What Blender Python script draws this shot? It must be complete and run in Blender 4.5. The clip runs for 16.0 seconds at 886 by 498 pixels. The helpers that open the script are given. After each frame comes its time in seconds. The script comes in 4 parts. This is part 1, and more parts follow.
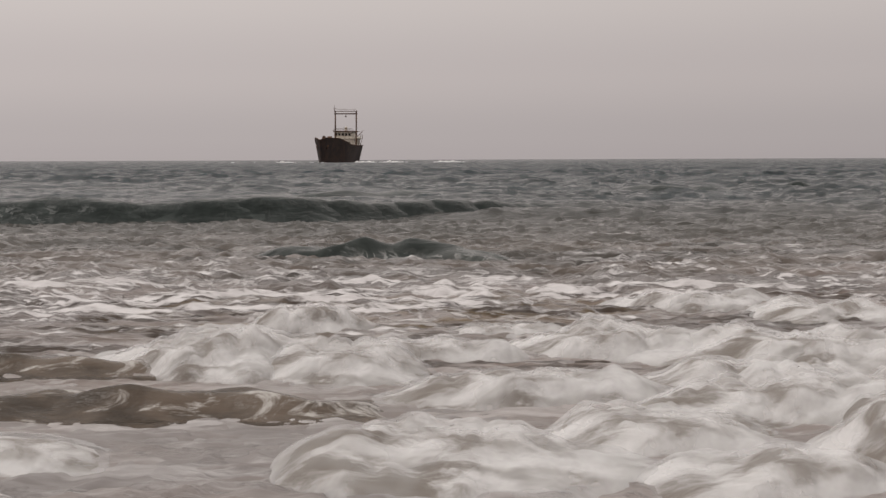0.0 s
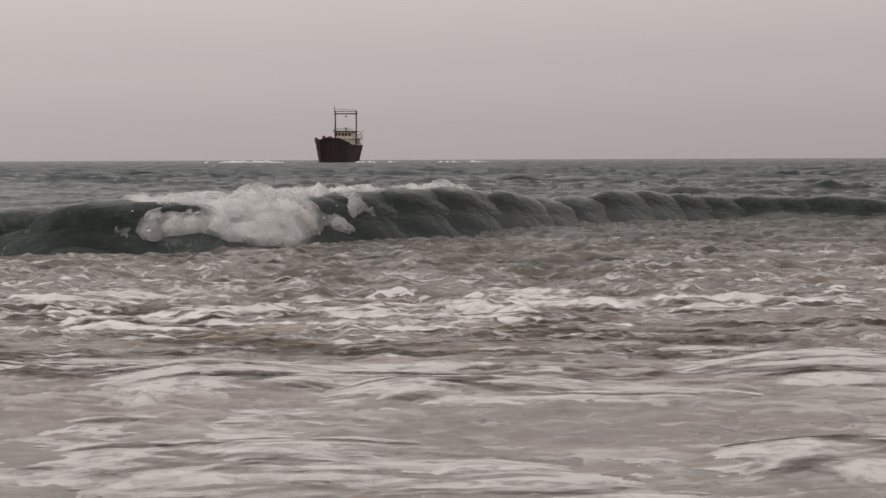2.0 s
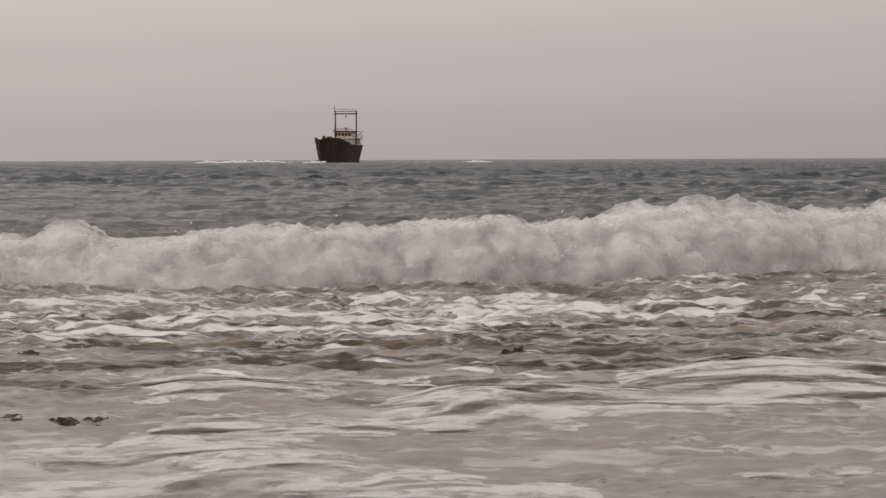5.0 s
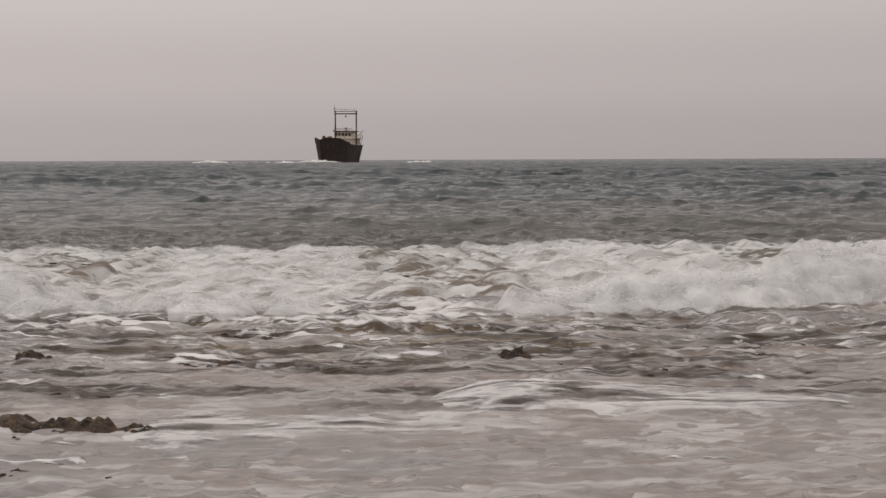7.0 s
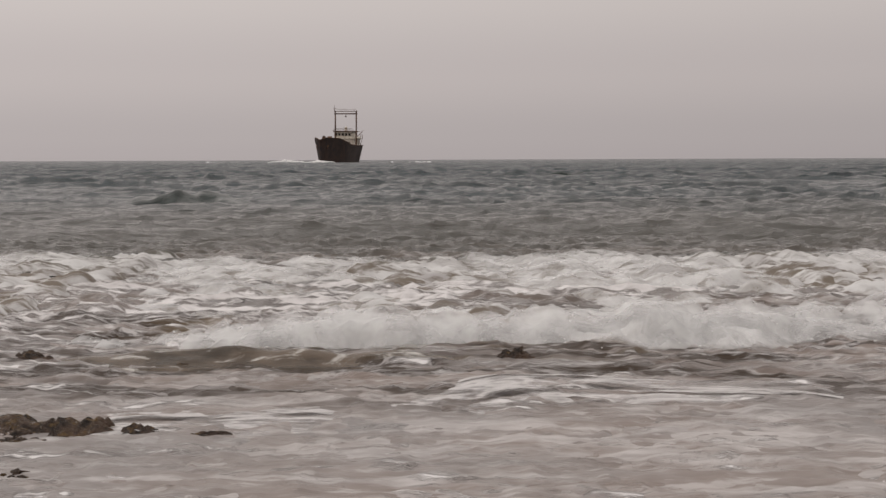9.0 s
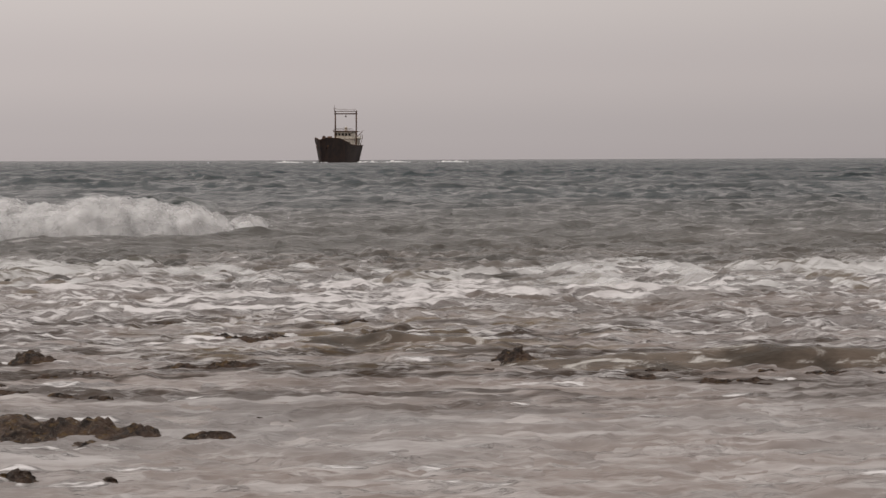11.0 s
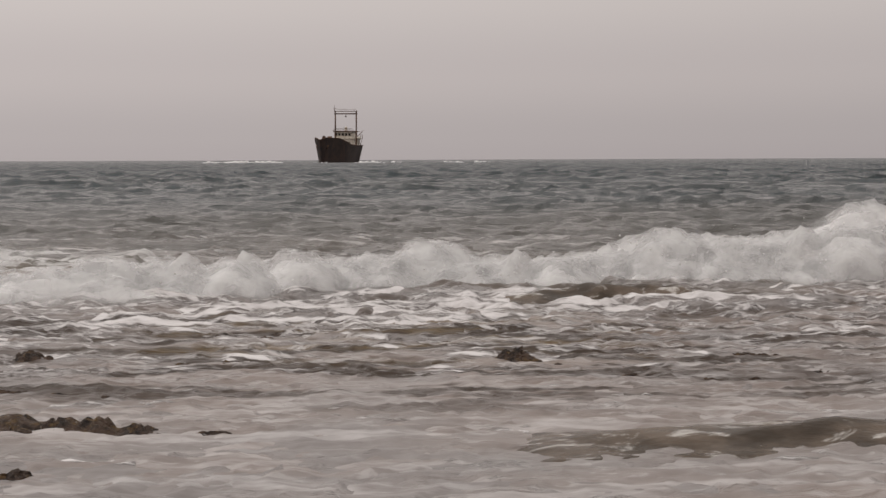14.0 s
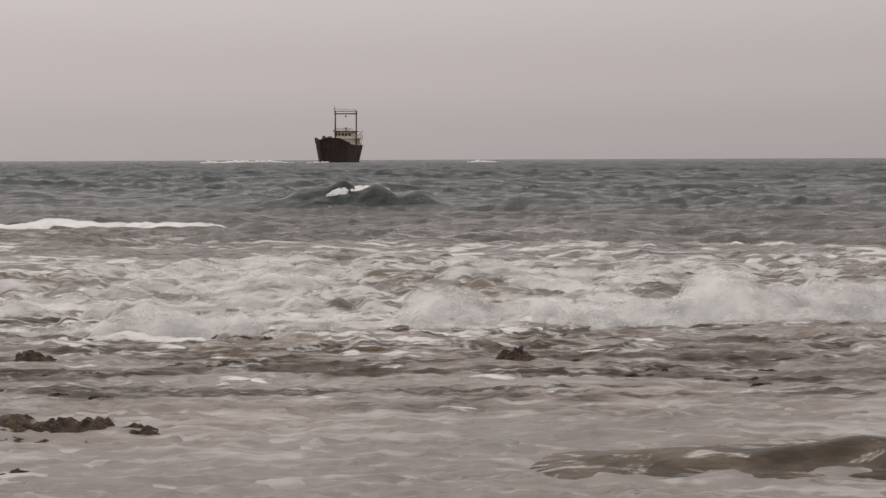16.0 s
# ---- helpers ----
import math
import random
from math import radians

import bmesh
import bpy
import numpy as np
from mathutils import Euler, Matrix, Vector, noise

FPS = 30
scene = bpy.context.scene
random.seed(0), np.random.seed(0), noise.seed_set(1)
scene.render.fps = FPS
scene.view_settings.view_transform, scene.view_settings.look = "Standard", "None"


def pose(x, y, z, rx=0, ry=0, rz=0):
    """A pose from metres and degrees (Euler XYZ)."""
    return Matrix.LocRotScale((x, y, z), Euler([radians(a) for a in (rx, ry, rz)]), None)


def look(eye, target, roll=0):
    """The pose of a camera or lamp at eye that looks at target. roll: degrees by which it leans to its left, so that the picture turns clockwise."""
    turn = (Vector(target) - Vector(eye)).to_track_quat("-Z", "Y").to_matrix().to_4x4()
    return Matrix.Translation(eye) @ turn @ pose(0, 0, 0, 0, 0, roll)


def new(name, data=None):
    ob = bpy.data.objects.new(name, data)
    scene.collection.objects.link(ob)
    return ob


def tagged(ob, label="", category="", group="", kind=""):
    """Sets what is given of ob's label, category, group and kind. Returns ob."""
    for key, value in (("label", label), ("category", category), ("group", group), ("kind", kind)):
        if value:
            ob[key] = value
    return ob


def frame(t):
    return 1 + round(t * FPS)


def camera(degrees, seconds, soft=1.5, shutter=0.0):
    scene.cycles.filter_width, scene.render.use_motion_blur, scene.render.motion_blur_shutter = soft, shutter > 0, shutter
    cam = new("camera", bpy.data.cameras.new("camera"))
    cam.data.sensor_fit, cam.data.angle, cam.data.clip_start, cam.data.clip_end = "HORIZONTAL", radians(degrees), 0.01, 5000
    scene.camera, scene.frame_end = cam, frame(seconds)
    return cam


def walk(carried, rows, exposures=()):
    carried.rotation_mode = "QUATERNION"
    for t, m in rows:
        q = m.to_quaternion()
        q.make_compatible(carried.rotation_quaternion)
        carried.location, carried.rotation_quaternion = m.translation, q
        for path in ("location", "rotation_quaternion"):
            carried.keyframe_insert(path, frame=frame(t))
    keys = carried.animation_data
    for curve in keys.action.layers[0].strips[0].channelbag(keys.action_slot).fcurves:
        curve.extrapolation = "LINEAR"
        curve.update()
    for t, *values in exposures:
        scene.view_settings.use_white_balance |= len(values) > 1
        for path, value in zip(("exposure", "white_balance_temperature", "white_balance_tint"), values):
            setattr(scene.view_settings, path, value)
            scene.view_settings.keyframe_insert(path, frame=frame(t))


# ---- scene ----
# ---- camera: it stands on the shore, one metre above the calm water ----
cam = camera(40.0, 16.0, soft=1.5)
STAND = pose(0.0, 0.0, 1.0, 90 - 4.21, 0.22, 0)
walk(cam, [(0.0, STAND), (16.0, STAND)])

# ---- sky: an even, warm grey overcast with a soft veiled sun ----
SUN_EL, SUN_AZ = 52.0, -70.0
world = bpy.data.worlds.new("overcast_sky")
scene.world = world
world.use_nodes = True
wn, wl = world.node_tree.nodes, world.node_tree.links
wn.clear()
w_out = wn.new("ShaderNodeOutputWorld")
w_bg = wn.new("ShaderNodeBackground")
w_bg.inputs["Strength"].default_value = 1.0
w_sky = wn.new("ShaderNodeTexSky")
w_sky.sky_type = 'NISHITA'
w_sky.sun_disc = False
w_sky.sun_elevation = radians(SUN_EL)
w_sky.sun_rotation = radians(SUN_AZ)
w_co = wn.new("ShaderNodeTexCoord")
w_sep = wn.new("ShaderNodeSeparateXYZ")
wl.new(w_co.outputs["Generated"], w_sep.inputs[0])
w_ramp = wn.new("ShaderNodeValToRGB")
w_ramp.color_ramp.interpolation = 'EASE'
stops = [(0.0, (0.43, 0.385, 0.385)), (0.02, (0.445, 0.40, 0.398)), (0.07, (0.515, 0.459, 0.448)),
         (0.14, (0.60, 0.540, 0.515)), (0.45, (0.74, 0.69, 0.655)), (1.0, (0.98, 0.94, 0.90))]
els = w_ramp.color_ramp.elements
els[0].position, els[0].color = stops[0][0], (*stops[0][1], 1)
els[1].position, els[1].color = stops[-1][0], (*stops[-1][1], 1)
for p, c in stops[1:-1]:
    e = els.new(p)
    e.color = (*c, 1)
wl.new(w_sep.outputs["Z"], w_ramp.inputs[0])
# the cloud is a little brighter on the sun's side
w_side = wn.new("ShaderNodeMath")
w_side.operation = 'MULTIPLY_ADD'
w_side.inputs[1].default_value = -0.16
w_side.inputs[2].default_value = 1.0
wl.new(w_sep.outputs["X"], w_side.inputs[0])
w_gain = wn.new("ShaderNodeVectorMath")
w_gain.operation = 'SCALE'
wl.new(w_ramp.outputs["Color"], w_gain.inputs[0])
wl.new(w_side.outputs[0], w_gain.inputs["Scale"])
w_skyg = wn.new("ShaderNodeVectorMath")
w_skyg.operation = 'SCALE'
w_skyg.inputs["Scale"].default_value = 0.05
wl.new(w_sky.outputs["Color"], w_skyg.inputs[0])
w_mix = wn.new("ShaderNodeMix")
w_mix.data_type = 'RGBA'
w_mix.inputs["Factor"].default_value = 0.06
wl.new(w_gain.outputs[0], w_mix.inputs["A"])
wl.new(w_skyg.outputs[0], w_mix.inputs["B"])
wl.new(w_mix.outputs["Result"], w_bg.inputs["Color"])
wl.new(w_bg.outputs[0], w_out.inputs[0])

sun = new("sun", bpy.data.lights.new("sun", 'SUN'))
sun.data.energy = 0.8
sun.data.angle = radians(25)
sun.data.color = (1.0, 0.95, 0.9)
sun.matrix_world = look((-30, 8, 45), (0, 14, 0))
scene.view_settings.exposure = 0.0


# ---- materials ----
class Nodes:
    """A short way to wire a node material."""

    def __init__(self, name):
        self.mat = bpy.data.materials.new(name)
        self.mat.use_nodes = True
        self.t = self.mat.node_tree
        self.bsdf = self.t.nodes["Principled BSDF"]
        self.out = self.t.nodes["Material Output"]

    def put(self, socket, value):
        if hasattr(value, "is_linked"):
            self.t.links.new(value, socket)
        elif isinstance(value, tuple) and len(value) == 3 and socket.type == 'RGBA':
            socket.default_value = (*value, 1)
        else:
            socket.default_value = value

    def co(self, kind="Object", scale=(1, 1, 1), offset=(0, 0, 0)):
        n = self.t.nodes.new("ShaderNodeTexCoord")
        m = self.t.nodes.new("ShaderNodeMapping")
        m.inputs["Scale"].default_value = scale
        m.inputs["Location"].default_value = offset
        self.t.links.new(n.outputs[kind], m.inputs[0])
        return m.outputs[0]

    def world_axis(self, axis):
        g = self.t.nodes.new("ShaderNodeNewGeometry")
        s = self.t.nodes.new("ShaderNodeSeparateXYZ")
        self.t.links.new(g.outputs["Position"], s.inputs[0])
        return s.outputs[axis]

    def noise(self, co, scale, detail=4.0, rough=0.55, distort=0.0):
        n = self.t.nodes.new("ShaderNodeTexNoise")
        self.put(n.inputs["Vector"], co)
        n.inputs["Scale"].default_value = scale
        n.inputs["Detail"].default_value = detail
        n.inputs["Roughness"].default_value = rough
        n.inputs["Distortion"].default_value = distort
        return n.outputs["Fac"]

    def math(self, op, a, b=0.0, c=0.0, clamp=False):
        n = self.t.nodes.new("ShaderNodeMath")
        n.operation = op
        n.use_clamp = clamp
        for i, v in enumerate((a, b, c)):
            self.put(n.inputs[i], v)
        return n.outputs[0]

    def band(self, value, a, b, lo=0.0, hi=1.0):
        n = self.t.nodes.new("ShaderNodeMapRange")
        n.interpolation_type = 'SMOOTHSTEP'
        self.put(n.inputs["Value"], value)
        self.put(n.inputs["From Min"], a)
        self.put(n.inputs["From Max"], b)
        n.inputs["To Min"].default_value = lo
        n.inputs["To Max"].default_value = hi
        return n.outputs[0]

    def mix(self, fac, a, b):
        n = self.t.nodes.new("ShaderNodeMix")
        n.data_type = 'RGBA'
        self.put(n.inputs["Factor"], fac)
        self.put(n.inputs["A"], a)
        self.put(n.inputs["B"], b)
        return n.outputs["Result"]

    def bump(self, height, strength, distance):
        n = self.t.nodes.new("ShaderNodeBump")
        self.put(n.inputs["Height"], height)
        self.put(n.inputs["Strength"], strength)
        n.inputs["Distance"].default_value = distance
        return n.outputs[0]

    def done(self, **sockets):
        for key, v in sockets.items():
            self.put(self.bsdf.inputs[key.replace("_", " ")], v)
        return self.mat


def sea_material(name, seed, froth=0.0):
    """Sea water: grey-green in the deep, sandy over the reef flat, with foam that gathers on the crests of the surf zone."""
    n = Nodes(name)
    x, y = n.world_axis("X"), n.world_axis("Y")
    off = (seed * 7.3, seed * 3.1, seed * 1.7)
    up = n.t.nodes.new("ShaderNodeSeparateXYZ")
    n.t.links.new(n.co("Object"), up.inputs[0])
    crest = n.band(up.outputs["Z"], -0.05, 0.075, -1.0, 1.0)
    wobble = n.noise(n.co("Object", (0.5, 0.8, 1), off), 0.7, 2.0)
    yy = n.math('MULTIPLY_ADD', wobble, 5.0, n.math('SUBTRACT', y, 2.5))
    deep = n.band(yy, 10.0, 16.5)
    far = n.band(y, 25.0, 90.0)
    silt = n.noise(n.co("Object", (0.45, 1.0, 1.0), off), 1.1, 3.0)
    tan = n.mix(n.band(silt, 0.36, 0.64), (0.066, 0.048, 0.040), (0.200, 0.156, 0.136))
    tan = n.mix(n.band(yy, 6.5, 10.5, 0.0, 0.8), tan, n.mix(n.band(silt, 0.38, 0.60), (0.034, 0.030, 0.024), (0.100, 0.082, 0.068)))
    # the reef flat shows through: it lies still while the water runs over it
    g = n.t.nodes.new("ShaderNodeNewGeometry")
    m = n.t.nodes.new("ShaderNodeMapping")
    m.inputs["Scale"].default_value = (0.38, 1.9, 0.0)
    n.t.links.new(g.outputs["Position"], m.inputs[0])
    ledge = n.noise(m.outputs[0], 1.9, 5.0, 0.6, 0.5)
    flat = n.math('MULTIPLY', n.band(y, 4.3, 5.3), n.band(y, 8.8, 7.0))
    awash = n.math('MULTIPLY', flat, n.band(ledge, 0.49, 0.56))
    tan = n.mix(awash, tan, (0.040, 0.025, 0.016))
    weed = n.math('MULTIPLY', n.math('MULTIPLY', n.band(y, 5.6, 6.3), n.band(y, 8.4, 7.2)), n.math('MULTIPLY', n.band(x, -2.2, -1.0), n.band(x, 1.6, 0.4)))
    tan = n.mix(n.math('MULTIPLY', weed, n.band(n.noise(m.outputs[0], 3.1, 4.0, 0.6), 0.46, 0.62, 0.0, 0.75)), tan, (0.150, 0.100, 0.045))
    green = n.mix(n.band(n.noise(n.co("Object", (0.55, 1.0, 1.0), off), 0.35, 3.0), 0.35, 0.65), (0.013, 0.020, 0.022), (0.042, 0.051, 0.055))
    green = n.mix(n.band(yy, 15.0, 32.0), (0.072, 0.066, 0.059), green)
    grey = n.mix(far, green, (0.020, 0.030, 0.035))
    water = n.mix(deep, tan, grey)
    # foam: torn streaks that ride on the crests, laces between them, a milky film round both
    big = n.noise(n.co("Object", (0.42, 0.8, 1.0), off), 0.8, 3.0, 0.5, 0.4)
    streak = n.noise(n.co("Object", (0.50, 2.3, 1), off), 2.3, 7.0, 0.62, 0.25)
    small = n.noise(n.co("Object", (0.6, 2.0, 1), off), 8.5, 4.0, 0.6, 0.2)
    lace = n.math('ABSOLUTE', n.math('SUBTRACT', n.noise(n.co("Object", (0.55, 1.5, 1), off), 2.6, 5.0, 0.6, 0.5), 0.5))
    surf = n.math('MULTIPLY', n.band(y, 4.2, 7.5, 0.35, 1.0), n.band(yy, 10.5, 16.0, 1.0, 0.0))
    load = n.math('MULTIPLY_ADD', crest, 0.045, n.math('MULTIPLY_ADD', small, 0.34, n.math('MULTIPLY_ADD', big, 0.36, n.math('MULTIPLY', streak, 0.60))))
    load = n.math('MULTIPLY_ADD', surf, 0.05 + froth, load)
    foam = n.band(load, 0.715, 0.80)
    film = n.band(load, 0.60, 0.755, 0.0, 0.42)
    laced = n.math('MULTIPLY', n.band(lace, 0.05, 0.004, 0.0, 0.85), n.math('MULTIPLY', surf, n.band(load, 0.60, 0.70)))
    wisp = n.noise(n.co("Object", (0.45, 2.3, 1.0), off), 2.5, 5.0, 0.6, 0.2)
    wisp = n.math('MULTIPLY', n.band(wisp, 0.43, 0.63, 0.0, 0.60), n.band(y, 6.2, 4.6, 0.25, 1.0))
    milky = n.math('MULTIPLY', n.band(y, 5.8, 4.4, 0.0, 0.36), n.band(silt, 0.66, 0.40, 0.35, 1.0))
    milky = n.math('MAXIMUM', milky, n.math('MULTIPLY', wisp, n.band(yy, 8.5, 12.0, 1.0, 0.0)))
    flecks = n.math('MULTIPLY', n.band(small, 0.52, 0.64, 0.0, 0.45), n.band(yy, 8.0, 12.0, 1.0, 0.3))
    film = n.math('MAXIMUM', n.math('MAXIMUM', film, milky), flecks)
    film = n.math('MULTIPLY', film, n.math('MULTIPLY', n.band(yy, 11.0, 17.0, 1.0, 0.0), n.math('MULTIPLY_ADD', awash, -0.85, 1.0)))
    foam = n.math('MULTIPLY', n.math('MAXIMUM', foam, laced), n.band(yy, 12.0, 18.0, 1.0, 0.0), clamp=True)
    cover = n.math('MAXIMUM', foam, film, clamp=True)
    white = n.mix(n.band(small, 0.3, 0.7), (0.50, 0.468, 0.464), (0.70, 0.668, 0.666))
    col = n.mix(cover, water, white)
    rip = n.noise(n.co("Object", (0.42, 1.6, 1), off), 3.4, 3.0, 0.5)
    h = n.math('MULTIPLY_ADD', foam, 0.30, rip)
    far_rip = n.noise(n.co("Object", (0.45, 1.2, 1), off), 1.5, 5.0, 0.58)
    h = n.math('MULTIPLY_ADD', far_rip, n.math('MULTIPLY', deep, n.math('MULTIPLY_ADD', far, 4.5, 2.2)), h)
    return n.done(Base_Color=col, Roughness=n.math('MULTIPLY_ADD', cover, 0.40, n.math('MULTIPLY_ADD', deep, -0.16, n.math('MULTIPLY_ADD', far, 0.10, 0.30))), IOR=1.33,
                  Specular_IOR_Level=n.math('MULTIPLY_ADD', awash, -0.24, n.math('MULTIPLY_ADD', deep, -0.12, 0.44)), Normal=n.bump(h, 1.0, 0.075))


def face_material():
    """The glassy dark green face of a wave, with drawn-up streaks."""
    n = Nodes("wave_face_water")
    y = n.world_axis("Y")
    co = n.co("Object", (1.0, 1.0, 1.0))
    streak = n.noise(n.co("Object", (1.1, 0.8, 0.9)), 1.6, 5.0, 0.6, 0.8)
    deep = n.mix(n.band(streak, 0.35, 0.68), (0.009, 0.014, 0.012), (0.032, 0.040, 0.037))
    silt = n.mix(n.band(streak, 0.35, 0.65), (0.045, 0.043, 0.036), (0.13, 0.115, 0.095))
    col = n.mix(n.band(y, 12.0, 7.5), deep, silt)
    lace = n.math('ABSOLUTE', n.math('SUBTRACT', n.noise(co, 2.4, 5.0, 0.6, 1.4), 0.5))
    foam = n.math('MULTIPLY', n.band(lace, 0.045, 0.0), n.band(n.noise(co, 1.1, 2.0), 0.46, 0.60))
    near_foam = n.band(n.noise(n.co("Object", (0.7, 1.6, 1.4)), 3.0, 7.0, 0.65, 0.8), 0.50, 0.60)
    foam = n.math('MAXIMUM', foam, n.math('MULTIPLY', near_foam, n.band(y, 12.0, 8.5)))
    col = n.mix(n.math('MULTIPLY', foam, n.band(y, 13.0, 9.0, 0.06, 0.8)), col, (0.55, 0.53, 0.52))
    h = n.math('MULTIPLY_ADD', n.noise(co, 9.0, 2.0), 0.10, n.noise(n.co("Object", (0.8, 1.0, 1.6)), 2.4, 4.0, 0.55, 0.5))
    return n.done(Base_Color=col, Roughness=0.18, IOR=1.33, Specular_IOR_Level=0.38, Normal=n.bump(h, 0.5, 0.09))


def foam_material(name, lo, hi, holes=0.0):
    """White water: fine bubbles, soft lumps; holes lets the silty water show between them."""
    n = Nodes(name)
    co = n.co("Object")
    soft = n.noise(n.co("Object", (0.8, 1.3, 1.0)), 2.6, 5.0, 0.6, 0.6)
    col = n.mix(n.band(soft, 0.3, 0.62), lo, hi)
    if holes:
        gap = n.noise(n.co("Object", (0.8, 1.8, 1.0)), 3.0, 6.0, 0.62, 0.9)
        y = n.world_axis("Y")
        below = n.mix(n.band(y, 9.0, 15.0), (0.17, 0.14, 0.115), (0.07, 0.078, 0.073))
        col = n.mix(n.band(gap, holes, holes - 0.16), col, below)
    h = n.math('MULTIPLY_ADD', n.noise(co, 24.0, 3.0, 0.6), 0.10, n.noise(n.co("Object", (0.8, 1.2, 1.0)), 6.0, 3.0, 0.5, 0.4))
    return n.done(Base_Color=col, Roughness=0.75, Normal=n.bump(h, 0.22, 0.05), Specular_IOR_Level=0.15)


def mist_material():
    """Fine spray: scattered droplets with clear air between them."""
    n = Nodes("spray_mist")
    cloud = n.noise(n.co("Object", (1, 1, 1)), 3.6, 4.0, 0.6, 0.3)
    along = n.t.nodes.new("ShaderNodeSeparateXYZ")
    n.t.links.new(n.co("Object"), along.inputs[0])
    dense = n.math('MULTIPLY', n.band(n.math('ABSOLUTE', along.outputs["X"]), 1.30, 0.80), n.band(cloud, 0.30, 0.70, 0.10, 0.50), clamp=True)
    clear = n.t.nodes.new("ShaderNodeBsdfTransparent")
    both = n.t.nodes.new("ShaderNodeMixShader")
    n.put(both.inputs[0], dense)
    n.t.links.new(clear.outputs[0], both.inputs[1])
    n.t.links.new(n.bsdf.outputs[0], both.inputs[2])
    n.t.links.new(both.outputs[0], n.out.inputs["Surface"])
    return n.done(Base_Color=(0.78, 0.765, 0.762), Roughness=0.9, Specular_IOR_Level=0.1)


def film_material():
    """A thin torn skin of bubbles; clear water shows through its tears."""
    n = Nodes("foam_film")
    tear = n.noise(n.co("Object", (0.5, 2.0, 1)), 2.2, 7.0, 0.64, 0.9)
    fine = n.noise(n.co("Object", (0.8, 1.6, 1)), 9.0, 5.0, 0.65, 0.6)
    skin = n.math('MULTIPLY', n.band(tear, 0.42, 0.57, 0.0, 0.84), n.band(fine, 0.34, 0.52, 0.5, 1.0), clamp=True)
    clear = n.t.nodes.new("ShaderNodeBsdfTransparent")
    both = n.t.nodes.new("ShaderNodeMixShader")
    n.put(both.inputs[0], skin)
    n.t.links.new(clear.outputs[0], both.inputs[1])
    n.t.links.new(n.bsdf.outputs[0], both.inputs[2])
    n.t.links.new(both.outputs[0], n.out.inputs["Surface"])
    col = n.mix(n.noise(n.co("Object"), 5.0, 4.0), (0.52, 0.49, 0.485), (0.70, 0.67, 0.665))
    return n.done(Base_Color=col, Roughness=0.5, Specular_IOR_Level=0.3, Normal=n.bump(fine, 0.4, 0.02))


def rust_material(name, a, b, c, scale=0.6):
    """Corroded ship's plate: streaks that run down, blotches, flaked edges."""
    n = Nodes(name)
    blot = n.noise(n.co("Object", (1, 1, 1)), scale, 6.0, 0.65, 0.6)
    run = n.noise(n.co("Object", (1.6, 1.6, 0.12)), 1.4, 5.0, 0.6)
    col = n.mix(n.band(blot, 0.35, 0.62), a, b)
    col = n.mix(n.band(run, 0.5, 0.72), col, c)
    h = n.noise(n.co("Object"), 3.0, 6.0, 0.7)
    return n.done(Base_Color=col, Roughness=0.85, Normal=n.bump(h, 0.4, 0.05))


def rock_material():
    """Wet reef rock: dark pits, brown crusts, tufts of ochre weed."""
    n = Nodes("wet_reef_rock")
    co = n.co("Object")
    a = n.mix(n.band(n.noise(co, 16.0, 6.0, 0.68), 0.36, 0.62), (0.016, 0.010, 0.008), (0.105, 0.066, 0.046))
    weed = n.band(n.noise(n.co("Object", (0.7, 0.7, 1.6)), 26.0, 4.0, 0.6), 0.52, 0.64)
    a = n.mix(weed, a, (0.145, 0.088, 0.038))
    pale = n.band(n.noise(co, 60.0, 3.0), 0.62, 0.72)
    a = n.mix(pale, a, (0.24, 0.20, 0.165))
    h = n.math('MULTIPLY_ADD', n.noise(co, 22.0, 4.0, 0.6), 1.2, n.noise(co, 70.0, 4.0, 0.7))
    return n.done(Base_Color=a, Roughness=0.45, Specular_IOR_Level=0.35, Normal=n.bump(h, 1.0, 0.025))


def sand_material():
    n = Nodes("sea_bed_sand")
    co = n.co("Object")
    a = n.mix(n.noise(co, 0.8, 6.0), (0.20, 0.16, 0.12), (0.34, 0.29, 0.23))
    return n.done(Base_Color=a, Roughness=0.8, Normal=n.bump(n.noise(co, 30.0, 4.0), 0.4, 0.02))


SEA_A = sea_material("sea_water", 1.0, 0.02)
SEA_B = sea_material("sea_water_crossing", 2.0, -0.025)
FACE = face_material()
FOAM = foam_material("breaker_foam", (0.60, 0.585, 0.58), (0.76, 0.745, 0.742))
MIST = mist_material()
CARPET = foam_material("foam_carpet", (0.36, 0.34, 0.335), (0.58, 0.565, 0.56), holes=0.55)
LUMP = foam_material("surge_foam", (0.36, 0.335, 0.325), (0.70, 0.68, 0.675), holes=0.55)
FILM = film_material()
ROCK = rock_material()
SAND = sand_material()
HULL = rust_material("rusted_hull_plate", (0.030, 0.020, 0.018), (0.060, 0.034, 0.026), (0.022, 0.021, 0.026))
RUST = rust_material("rusted_steel", (0.075, 0.040, 0.026), (0.14, 0.075, 0.045), (0.05, 0.03, 0.024))
PAINT = rust_material("weathered_cream_paint", (0.58, 0.53, 0.46), (0.68, 0.63, 0.56), (0.33, 0.25, 0.18))
DARK = rust_material("dark_opening", (0.02, 0.018, 0.017), (0.03, 0.026, 0.024), (0.014, 0.013, 0.013))


